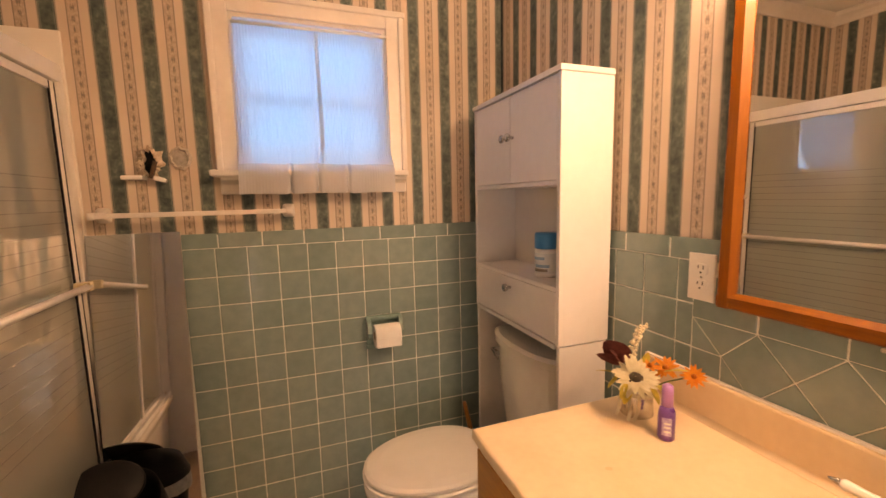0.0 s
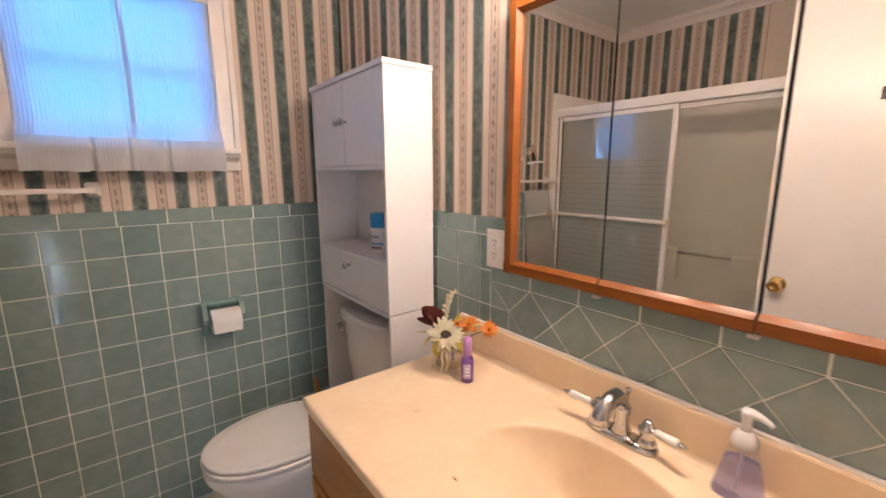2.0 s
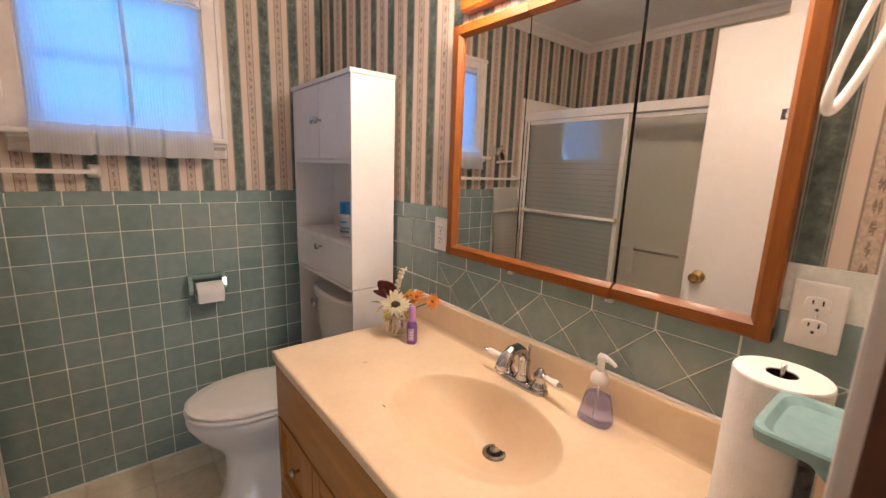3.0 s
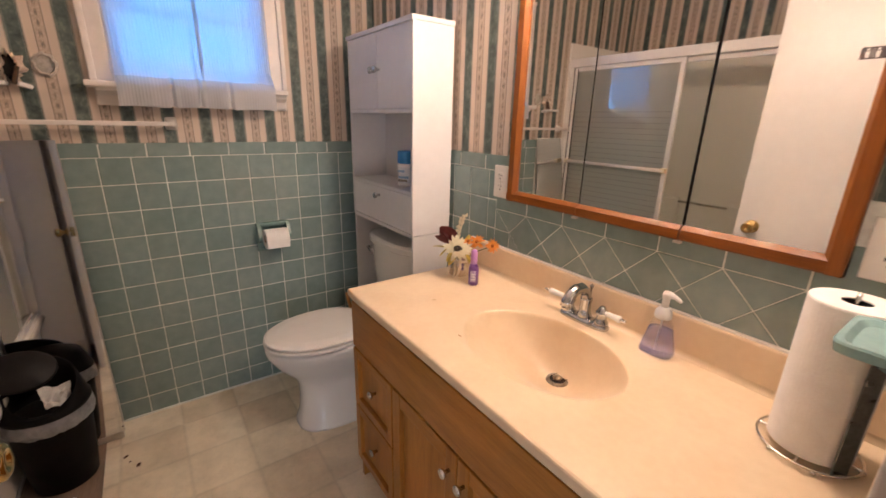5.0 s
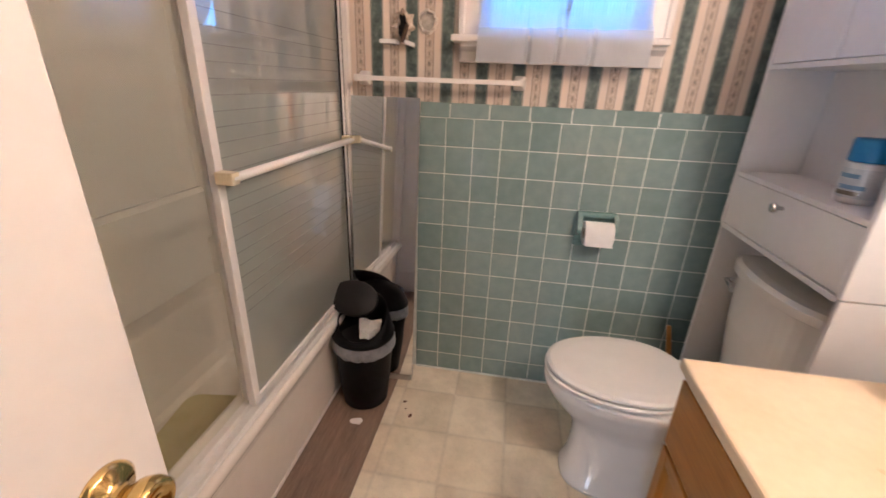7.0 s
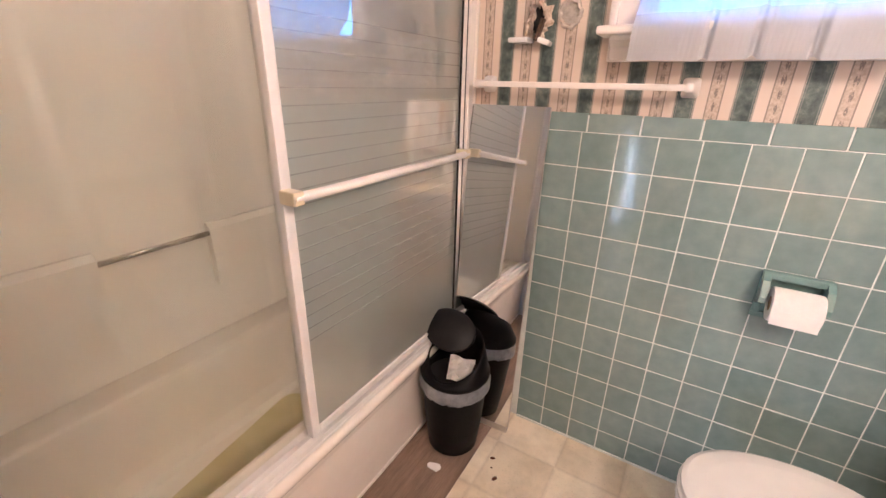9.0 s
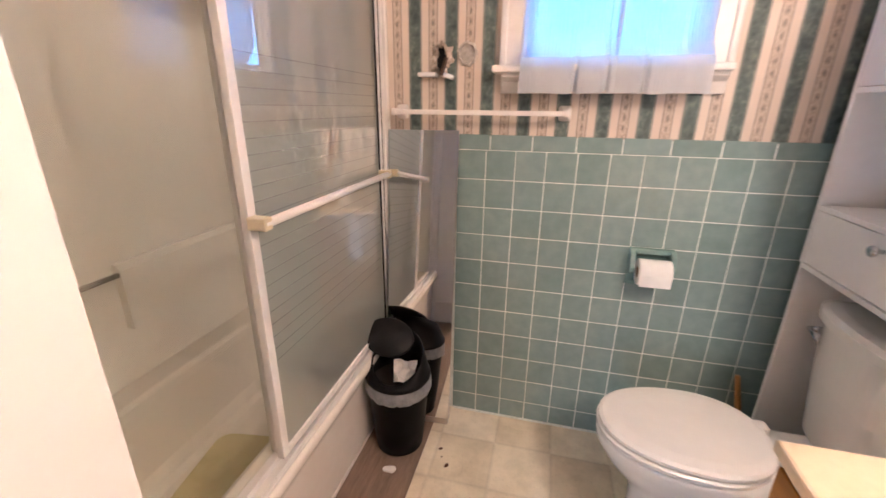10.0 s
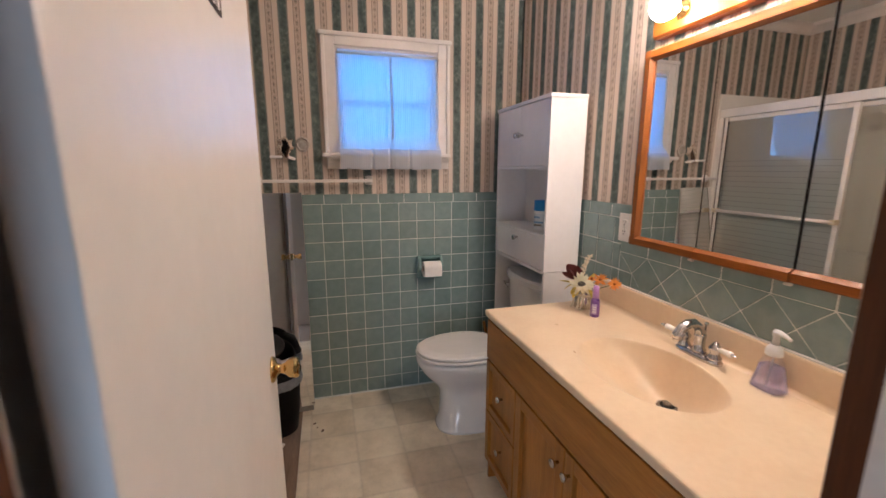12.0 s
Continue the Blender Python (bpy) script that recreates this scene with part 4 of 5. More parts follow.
def countertop():
    """One cast piece: slab, oval bowl and backsplash."""
    th = thing("countertop", "cream cultured marble countertop with a moulded oval basin", "countertop")
    x0, x1, y0, y1, z = -0.556, -0.001, SOUTH + 0.002, -0.862, 0.800
    bcx, bcy, bx, by = -0.288, -1.492, 0.168, 0.232
    n = 96

    def frame_pt(i, x0_, x1_, y0_, y1_, zz):
        a = 2 * math.pi * i / n
        dx, dy = math.cos(a) * bx, math.sin(a) * by
        k = min(((x1_ - bcx) if dx > 0 else (x0_ - bcx)) / dx if abs(dx) > 1e-9 else 1e9, ((y1_ - bcy) if dy > 0 else (y0_ - bcy)) / dy if abs(dy) > 1e-9 else 1e9)
        return (bcx + dx * k, bcy + dy * k, zz)

    rings = [[frame_pt(i, x0 + 0.012, x1, y0, y1 - 0.012, z - 0.027) for i in range(n)], [frame_pt(i, x0, x1, y0, y1, z - 0.025) for i in range(n)], [frame_pt(i, x0, x1, y0, y1, z - 0.006) for i in range(n)],
             [frame_pt(i, x0 + 0.002, x1, y0, y1 - 0.002, z - 0.002) for i in range(n)], [frame_pt(i, x0 + 0.007, x1, y0, y1 - 0.007, z) for i in range(n)]]
    # basin: soft shoulder, steeper at the back, drain set back
    for k, dz in ((1.03, 0), (1.010, -0.0002), (0.994, -0.0035), (0.972, -0.0125), (0.91, -0.036), (0.80, -0.062), (0.66, -0.092), (0.50, -0.115), (0.34, -0.131), (0.20, -0.140), (0.10, -0.144)):
        sh = (1 - min(k, 1.0)) * 0.10
        ease = max(0.0, min(1.0, (k - 0.30) / 0.6))
        rings.append([(bcx + sh + bx * k * math.cos(2 * math.pi * i / n), bcy + by * k * math.sin(2 * math.pi * i / n), z + dz * (1 - 0.62 * ease * (0.5 - 0.5 * math.cos(2 * math.pi * i / n)))) for i in range(n)])
    slab = part("slab", loft(rings, False, True), MARBLE, th)
    for p in slab.data.polygons:
        c = p.center
        p.use_smooth = ((c.x - bcx) / bx) ** 2 + ((c.y - bcy) / by) ** 2 < 1.12
    cove = [(-0.016 - 0.013 * (1 - math.sin(radians(q))), 0.8001 + 0.013 * (1 - math.cos(radians(q)))) for q in range(0, 91, 10)]
    splash = part("backsplash", prism([(-0.0006, 0.7995)] + cove + [(-0.016, 0.899), (-0.0145, 0.9035), (-0.011, 0.905), (-0.0006, 0.905)], "y", y0, y1), MARBLE, th)
    for p in splash.data.polygons:
        p.use_smooth = p.center.z < 0.83 and abs(p.normal.y) < 0.5
    part("caulk_line", box(-0.012, -0.0006, y0, y1, 0.9052, 0.910, 0.001), PAINT, th, "white caulk line")
    part("drain_ring", moved(lathe([(0.022, 0.003), (0.026, 0.005), (0.031, 0.002), (0.032, -0.002)], 32, False, False), pose(-0.190, -1.490, 0.660)), OLD_METAL, th, "dull metal drain", smooth=True)
    # black disc in the ring in place of the shade down the drain
    part("drain_shade", moved(lathe([(0.0225, 0.0022), (0.0, 0.0018)], 24, False, False), pose(-0.190, -1.490, 0.660)), DARK, th)
    part("stopper", moved(lathe([(0.012, 0.003), (0.013, 0.008), (0.010, 0.011), (0.0, 0.012)], 24, True, False), pose(-0.190, -1.490, 0.660)), OLD_METAL, th, "dull metal stopper", smooth=True)
    part("chip", moved(lathe([(0.0045, 0), (0.0045, 0.001)], 12), pose(-0.428, -1.335, 0.8002) @ Matrix.Diagonal((0.4, 1.5, 1, 1))), OAK, th, "small dark chip")


countertop()


def faucet():
    th = thing("faucet", "chrome centreset faucet with white porcelain lever handles", "faucet", m=pose(-0.062, -1.463, 0.8003) @ Matrix.Diagonal((0.94, 0.96, 0.94, 1)))
    plate = loft([oval(0, 0, 0, 0.027, 0.083, 40, 3.2), oval(0, 0, 0.008, 0.027, 0.083, 40, 3.2), oval(0, 0, 0.012, 0.023, 0.079, 40, 3.2), oval(0, 0, 0.016, 0.018, 0.074, 40, 3.2)])
    part("base_plate", plate, CHROME, th, smooth=True)
    part("spout_body", lathe([(0.022, 0.014), (0.023, 0.022), (0.017, 0.034), (0.016, 0.06), (0.019, 0.075), (0.016, 0.082)], 28), CHROME, th, smooth=True)
    pts = [(0.0, 0, 0.05), (-0.002, 0, 0.080), (-0.012, 0, 0.104), (-0.034, 0, 0.119), (-0.060, 0, 0.119), (-0.082, 0, 0.106), (-0.096, 0, 0.086), (-0.100, 0, 0.074)]
    part("spout", tube(pts, [0.015, 0.015, 0.0155, 0.016, 0.016, 0.0165, 0.018, 0.0185], 20), CHROME, th, smooth=True)
    part("aerator", moved(lathe([(0.013, -0.006), (0.013, 0.0)], 20), pose(-0.100, 0, 0.074)), NICKEL, th)
    part("lift_rod", tube([(0.018, 0, 0.015), (0.020, 0, 0.105), (0.020, 0, 0.108), (0.020, 0, 0.116), (0.020, 0, 0.118)], [0.003, 0.003, 0.006, 0.006, 0.002], 12), CHROME, th, smooth=True)
    for s in (1, -1):
        h = part("handle", moved(lathe([(0.021, 0.014), (0.022, 0.020), (0.015, 0.030), (0.014, 0.040), (0.019, 0.048), (0.019, 0.054), (0.012, 0.062), (0.010, 0.068), (0.006, 0.073)], 28), pose(0, s * 0.058, 0)), CHROME, th, smooth=True)
        d = Vector((-0.25, s * 1.0, 0.10)).normalized()
        o = Vector((0, s * 0.058, 0.054))
        part("lever", tube([o + d * t for t in (0.020, 0.024, 0.033, 0.050, 0.066, 0.072)], [0.006, 0.0085, 0.0078, 0.0092, 0.0105, 0.006], 16), PORCELAIN, h, "white porcelain lever", smooth=True)
        part("lever_tip", tube([o + d * t for t in (0.0, 0.0195)], [0.007, 0.006], 12), CHROME, h, smooth=True)
        part("lever_cap", tube([o + d * t for t in (0.0715, 0.076, 0.084, 0.089)], [0.006, 0.0065, 0.004, 0.002], 12), CHROME, h, smooth=True)


faucet()


def soap_bottle():
    th = thing("soap_dispenser", "clear pump bottle of lavender liquid soap", "soap bottle", m=pose(-0.058, -1.680, 0.8005, 0, 0, 4) @ Matrix.Diagonal((0.92, 1, 1, 1)))
    liquid = mat("lavender_soap", (0.60, 0.57, 0.82), 0.03, Transmission_Weight=0.85, IOR=1.2)
    clear = mat("clear_plastic", (0.9, 0.9, 0.92), 0.1)
    nt = clear.node_tree
    tp, gl, mx = nt.nodes.new("ShaderNodeBsdfTransparent"), nt.nodes.new("ShaderNodeBsdfGlossy"), nt.nodes.new("ShaderNodeMixShader")
    tp.inputs[0].default_value, gl.inputs["Roughness"].default_value, mx.inputs[0].default_value = (0.94, 0.94, 0.96, 1), 0.05, 0.09
    link(clear, tp.outputs[0], mx.inputs[1])
    link(clear, gl.outputs[0], mx.inputs[2])
    link(clear, mx.outputs[0], nt.nodes["Material Output"].inputs["Surface"])
    frosted = worn("milky_pump_plastic", (0.78, 0.77, 0.77), (0.84, 0.83, 0.83), 20, 0.35, Transmission_Weight=0.25)
    prof = [(0.028, 0.034, 0.0), (0.033, 0.040, 0.003), (0.0335, 0.0405, 0.010), (0.030, 0.035, 0.035), (0.0265, 0.030, 0.058), (0.025, 0.028, 0.068)]
    soap = part("liquid", loft([oval(0, 0, z + 0.002, rx * 0.95, ry * 0.95, 40, 3.4) for rx, ry, z in prof]), liquid, th, "lavender liquid soap", smooth=True)
    soap.visible_shadow = False
    prof += [(0.0235, 0.0255, 0.080), (0.0215, 0.0225, 0.090), (0.0185, 0.0185, 0.097), (0.0175, 0.0175, 0.100)]
    part("bottle", loft([oval(0, 0, z, rx, ry, 40, 3.4 if z < 0.085 else 2.2) for rx, ry, z in prof]), clear, th, smooth=True)
    part("dip_tube", tube([(0.002, 0.004, 0.010), (0, 0.001, 0.06), (0, 0, 0.100)], 0.0022, 8), frosted, th, smooth=True)
    part("collar", lathe([(0.0190, 0.1005), (0.0205, 0.102), (0.0205, 0.112), (0.0185, 0.120), (0.013, 0.127), (0.0095, 0.130)], 28), frosted, th, "milky white pump collar", smooth=True)
    part("stem", lathe([(0.0085, 0.1305), (0.0085, 0.152), (0.0105, 0.156), (0.0105, 0.164), (0.009, 0.167)], 20), frosted, th, smooth=True)
    nozzle = tube([(0.004, 0.006, 0.1625), (0.0, -0.006, 0.1640), (-0.003, -0.020, 0.1625), (-0.004, -0.031, 0.1580), (-0.004, -0.036, 0.1540)], [0.0085, 0.0085, 0.0062, 0.0048, 0.0042], 14)
    part("nozzle", nozzle, frosted, th, smooth=True)


soap_bottle()


def spray():
    th = thing("air_freshener", "small purple air freshener spray bottle", "spray bottle", m=pose(-0.160, -1.066, 0.8005))
    a = worn("deep_purple", (0.13, 0.05, 0.24), (0.19, 0.08, 0.32), 40, 0.3)
    c = worn("light_purple", (0.42, 0.20, 0.52), (0.48, 0.25, 0.58), 30, 0.35)
    part("bottle", lathe([(0.016, 0), (0.018, 0.003), (0.018, 0.058), (0.0165, 0.068), (0.0125, 0.078)], 28), a, th, smooth=True)
    part("cap", lathe([(0.0125, 0.0785), (0.012, 0.115), (0.011, 0.125), (0.006, 0.129)], 28), c, th, "light purple cap", smooth=True)
    bm = loft([[(0.0183 * math.cos(radians(t)), 0.0183 * math.sin(radians(t)), zz) for t in range(190, 262, 6)] for zz in (0.014, 0.056)], False, False, False)
    part("label", bm, worn("lilac_label", (0.32, 0.24, 0.50), (0.62, 0.55, 0.72), 120, 0.4), th, "lilac printed label")
    for z in (0.022, 0.032, 0.041):
        bm = loft([[(0.0186 * math.cos(radians(t)), 0.0186 * math.sin(radians(t)), zz) for t in range(205, 250, 6)] for zz in (z, z + 0.004)], False, False, False)
        part("print_bar", bm, TISSUE, th, "white line of small print")


spray()


def flowers():
    th = thing("flower_jar", "tin jar of artificial autumn flowers with a ribbon", "flower arrangement", m=pose(-0.135, -0.955, 0.8005))
    tin = worn("tin_grey", (0.62, 0.60, 0.57), (0.78, 0.76, 0.72), 30, 0.22, metal=0.9)
    part("jar", lathe([(0.037, 0), (0.040, 0.003), (0.0385, 0.030), (0.0365, 0.060), (0.032, 0.070), (0.033, 0.080), (0.031, 0.080), (0.030, 0.06)], 32, True, False), tin, th, smooth=True)
    cream = worn("cream_ribbon", (0.62, 0.52, 0.36), (0.76, 0.67, 0.52), 40, 0.8)
    part("ribbon_band", lathe([(0.0385, 0.054), (0.0390, 0.058), (0.0375, 0.064)], 32, False, False), cream, th)
    for dx, dy, k in ((-0.034, -0.012, 1), (-0.026, -0.030, -1), (-0.038, 0.010, 1)):
        pts = [(dx * 0.95, dy, 0.066), (dx * 1.12, dy * 1.2, 0.045), (dx * 1.15 - 0.004, dy * 1.4 - 0.006 * k, 0.022), (dx * 1.3 - 0.010, dy * 1.5 - 0.01 * k, 0.004)]
        bm = loft([[Vector(p) + Vector((0, -0.005, 0)), Vector(p) + Vector((0, 0.005, 0)), Vector(p) + Vector((0.001, 0.005, 0)), Vector(p) + Vector((0.001, -0.005, 0))] for p in pts])
        part("ribbon_tail", bm, cream, th)
    rng = random.Random(21)

    def petal(length, width, lift):
        bm = bmesh.new()
        rows = []
        for j in range(6):
            s = j / 5
            w = width * math.sin(math.pi * (0.16 + 0.80 * s)) ** 0.8
            rows.append([bm.verts.new((s * length, w * t, lift * s * s + 0.25 * w * t * t)) for t in (-0.5, 0, 0.5)])
        for a, b in zip(rows, rows[1:]):
            for i in range(2):
                bm.faces.new((a[i], a[i + 1], b[i + 1], b[i]))
        bmesh.ops.solidify(bm, geom=bm.faces[:], thickness=0.0008)
        return bm

    def bloom(at, facing, r, count, layers, color, core, core_r):
        base = Matrix.Translation(at) @ Vector(facing).to_track_quat("Z", "Y").to_matrix().to_4x4()
        fl = part("flower", moved(lathe([(core_r, 0), (core_r, 0.004), (core_r * 0.7, 0.008), (0.001, 0.010)], 16, True, False), base), core, th, smooth=True)
        for ly in range(layers):
            for i in range(count):
                a = 360 * (i + 0.5 * ly) / count + rng.uniform(-6, 6)
                m = base @ pose(0, 0, 0.001 + 0.002 * ly, 0, rng.uniform(-24, 4) + 8 * ly, a)
                part("petal", moved(petal(r * rng.uniform(0.88, 1.08), r * 0.34, rng.uniform(-0.008, 0.006)), m), color, fl)

    white = worn("cream_petal", (0.70, 0.64, 0.44), (0.82, 0.78, 0.62), 60, 0.8)
    orange = worn("orange_petal", (0.70, 0.22, 0.03), (0.85, 0.38, 0.06), 60, 0.8)
    core = worn("dark_flower_core", (0.02, 0.014, 0.008), (0.06, 0.04, 0.02), 200, 0.9)
    bloom((-0.040, -0.032, 0.111), (-0.38, -0.42, 0.82), 0.053, 12, 2, white, core, 0.018)
    ember = worn("orange_flower_core", (0.30, 0.07, 0.01), (0.55, 0.16, 0.02), 200, 0.9)
    bloom((0.040, -0.046, 0.130), (-0.45, -0.30, 0.60), 0.031, 7, 2, orange, ember, 0.007)
    bloom((0.072, -0.096, 0.122), (-0.35, -0.45, 0.55), 0.028, 7, 2, orange, ember, 0.006)
    bloom((0.018, -0.020, 0.128), (-0.30, -0.20, 0.80), 0.026, 6, 1, orange, ember, 0.006)
    leaf_red = worn("burgundy_leaf", (0.14, 0.03, 0.03), (0.27, 0.08, 0.07), 60, 0.7)
    leaf_green = worn("yellow_green_leaf", (0.34, 0.29, 0.05), (0.72, 0.54, 0.10), 45, 0.7)
    for at, rot, ln, w, c in (((-0.012, 0.030, 0.125), (60, -50, 150), 0.075, 0.07, leaf_red), ((-0.02, 0.038, 0.115), (40, -30, 150), 0.065, 0.06, leaf_red), ((-0.030, 0.020, 0.12), (-20, -58, 170), 0.055, 0.05, leaf_red), ((-0.052, 0.015, 0.108), (30, -15, 160), 0.055, 0.022, leaf_green),
                              ((-0.045, -0.02, 0.085), (0, 12, 215), 0.060, 0.024, leaf_green), ((0.0, -0.05, 0.095), (0, -8, 265), 0.060, 0.024, leaf_green), ((0.02, -0.06, 0.130), (0, -25, 285), 0.060, 0.020, leaf_green), ((0.03, 0.01, 0.11), (0, -40, 30), 0.05, 0.02, leaf_green),
                              ((-0.062, -0.004, 0.112), (25, 18, 190), 0.048, 0.020, leaf_green), ((-0.070, -0.035, 0.104), (10, 30, 205), 0.040, 0.018, leaf_green), ((-0.020, -0.062, 0.100), (-15, 26, 250), 0.045, 0.018, leaf_green)):
        part("leaf", moved(petal(ln, w, -0.006), pose(*at, *rot)), c, th)
    seed = worn("cream_seed_sprig", (0.62, 0.54, 0.38), (0.78, 0.70, 0.54), 80, 0.8)
    bm = tube([(0.0, 0.004, 0.06), (-0.002, 0.018, 0.14), (0.004, 0.014, 0.190), (0.018, 0.004, 0.226)], 0.0015, 8)
    for k in range(72):
        s = k / 71
        p = Vector((-0.002 + 0.020 * s ** 2, 0.018 - 0.014 * s ** 2, 0.140 + 0.086 * s))
        a = rng.uniform(0, 6.28)
        ball = bmesh.new()
        bmesh.ops.create_icosphere(ball, subdivisions=1, radius=0.0042)
        join(bm, moved(ball, Matrix.Translation(p + Vector((math.cos(a), math.sin(a), rng.uniform(-0.3, 0.5))) * 0.0085)))
    part("seed_sprig", bm, seed, th, "cream seed sprig")
    stem = worn("green_stem", (0.06, 0.09, 0.03), (0.12, 0.15, 0.05), 50, 0.7)
    for a, b in (((0, 0, 0.05), (-0.045, -0.03, 0.122)), ((0.004, 0, 0.05), (0.045, -0.05, 0.132)), ((0.008, 0, 0.05), (0.075, -0.1, 0.126)), ((0, 0.004, 0.05), (-0.012, 0.03, 0.125))):
        part("stem", tube([a, [(p + q) / 2 + (0.008 if i == 2 else 0) for i, (p, q) in enumerate(zip(a, b))], b], 0.0018, 8), stem, th)


flowers()


# ---- medicine cabinet and lamp over the vanity ----
def medicine():
    th = thing("mirror_cabinet", "three-door mirrored medicine cabinet in stained wood", "mirror cabinet")
    y = [-1.064, -1.362, -1.664, -1.966]
    z0, z1, w = 1.093, 1.806, 0.036
    part("carcass", box(-0.004, 0.030, y[3] + 0.006, y[0] - 0.006, z0 + 0.006, z1 - 0.006), DARK, th)
    for i in range(3):
        a, b = y[i + 1] + 0.0018, y[i] - 0.0018
        jog = (0.0, -0.0025, 0.001)[i]
        d = part("mirror_door", box(-0.010 + jog, -0.0055 + jog, a + 0.001, b - 0.001, z0 + w - 0.004, z1 - w + 0.004), MIRROR, th, "bright mirror glass")
        lo = w if i == 2 else 0
        hi = w if i == 0 else 0
        for za, zb, s in ((z0, z0 + w, 1), (z1 - w, z1, -1)):
            bm = prism([(-0.005 + jog, za), (-0.022 + jog, za), (-0.026 + jog, za + 0.004), (-0.026 + jog, zb - 0.010 if s > 0 else zb - 0.004), (-0.018 + jog, zb - 0.004), (-0.012 + jog, zb), (-0.005 + jog, zb)] if s > 0 else
                       [(-0.005 + jog, za), (-0.012 + jog, za), (-0.018 + jog, za + 0.004), (-0.026 + jog, za + 0.010), (-0.026 + jog, zb - 0.004), (-0.022 + jog, zb), (-0.005 + jog, zb)], "y", a, b)
            part("rail", bm, FRAME_H, d)
        for on, ya, yb, s in ((hi, b - w, b, -1), (lo, a, a + w, 1)):
            if on:
                prof = [(-0.005, ya), (-0.0125, ya), (-0.0265, ya + 0.010), (-0.0265, yb - 0.004), (-0.0222, yb), (-0.005, yb)] if s < 0 else [(-0.005, ya), (-0.0222, ya), (-0.0265, ya + 0.004), (-0.0265, yb - 0.010), (-0.0125, yb), (-0.005, yb)]
                part("stile", prism([(x + jog, yy) for x, yy in prof], "z", z0 + 0.0002, z1 - 0.0002), FRAME_V, d)
    for i in (1, 2):
        part("clip", box(-0.031, -0.020, y[i] - 0.009, y[i] + 0.009, z0 - 0.007, z0 - 0.0005, 0.001), BRUSHED, th, "small metal pull clip")
        part("clip", box(-0.031, -0.020, y[i] - 0.007, y[i] + 0.007, z1 + 0.0005, z1 + 0.006, 0.001), BRUSHED, th)


medicine()
lamp = thing("vanity_light", "wooden vanity light bar with lit round bulbs", "wall lamp")
bm = prism([(0.008, 1.838), (-0.022, 1.838), (-0.030, 1.846), (-0.030, 1.945), (-0.022, 1.953), (0.008, 1.953)], "y", -1.900, -1.100)
part("back_board", bm, FRAME_H, lamp)
for k in range(4):
    yb = -1.222 - 0.203 * k
    part("socket", moved(lathe([(0.030, 0), (0.028, 0.006), (0.021, 0.010), (0.020, 0.022)], 24), pose(-0.0305, yb, 1.899, 0, -90, 0)), BRASS, lamp, smooth=True)
    part("bulb", moved(lathe([(0.014, 0.022), (0.018, 0.030), (0.032, 0.042), (0.042, 0.062), (0.044, 0.074), (0.040, 0.092), (0.028, 0.108), (0.010, 0.117), (0.001, 0.118)], 28, False, False), pose(-0.0305, yb, 1.899, 0, -90, 0)), BULB, lamp, "lit frosted globe bulb", smooth=True)


# ---- things at the south end of the vanity ----
def outlet(y, z, name_label):
    th = thing("wall_outlet", name_label, "outlet", "wall outlets", m=pose(-0.0002, y, z))
    part("plate", box(-0.006, 0.0, -0.035, 0.035, -0.058, 0.058, 0.003), OUTLET, th)
    for s in (-1, 1):
        soc = part("socket", loft([oval(0, s * 0.0195, 0, 0.0172, 0.0140, 28, 3.4), oval(0, s * 0.0195, 0.0035, 0.0165, 0.0133, 28, 3.4)]), OUTLET, th, m=Matrix(((0, 0, -1, -0.0055), (1, 0, 0, 0), (0, 1, 0, 0), (0, 0, 0, 1))))
        for u, hgt in ((-0.0065, 0.0085), (0.0065, 0.007)):
            # thin black pieces on the face give the slots their shade
            part("slot", box(-0.0094, -0.0089, u - 0.0012, u + 0.0012, s * 0.0195 + 0.003 - hgt / 2 + 0.002, s * 0.0195 + 0.003 + hgt / 2 + 0.002), DARK, th)
        part("slot", moved(lathe([(0.0026, 0), (0.0026, 0.0005)], 12), pose(-0.0089, 0, s * 0.0195 - 0.0075, 0, -90, 0)), DARK, th)
    part("screw", moved(lathe([(0.003, 0), (0.002, 0.001)], 12), pose(-0.006, 0, 0, 0, -90, 0)), NICKEL, th)


outlet(-1.012, 1.150, "white duplex outlet beside the mirror cabinet")
outlet(-2.014, 1.155, "white duplex outlet above the paper towels")


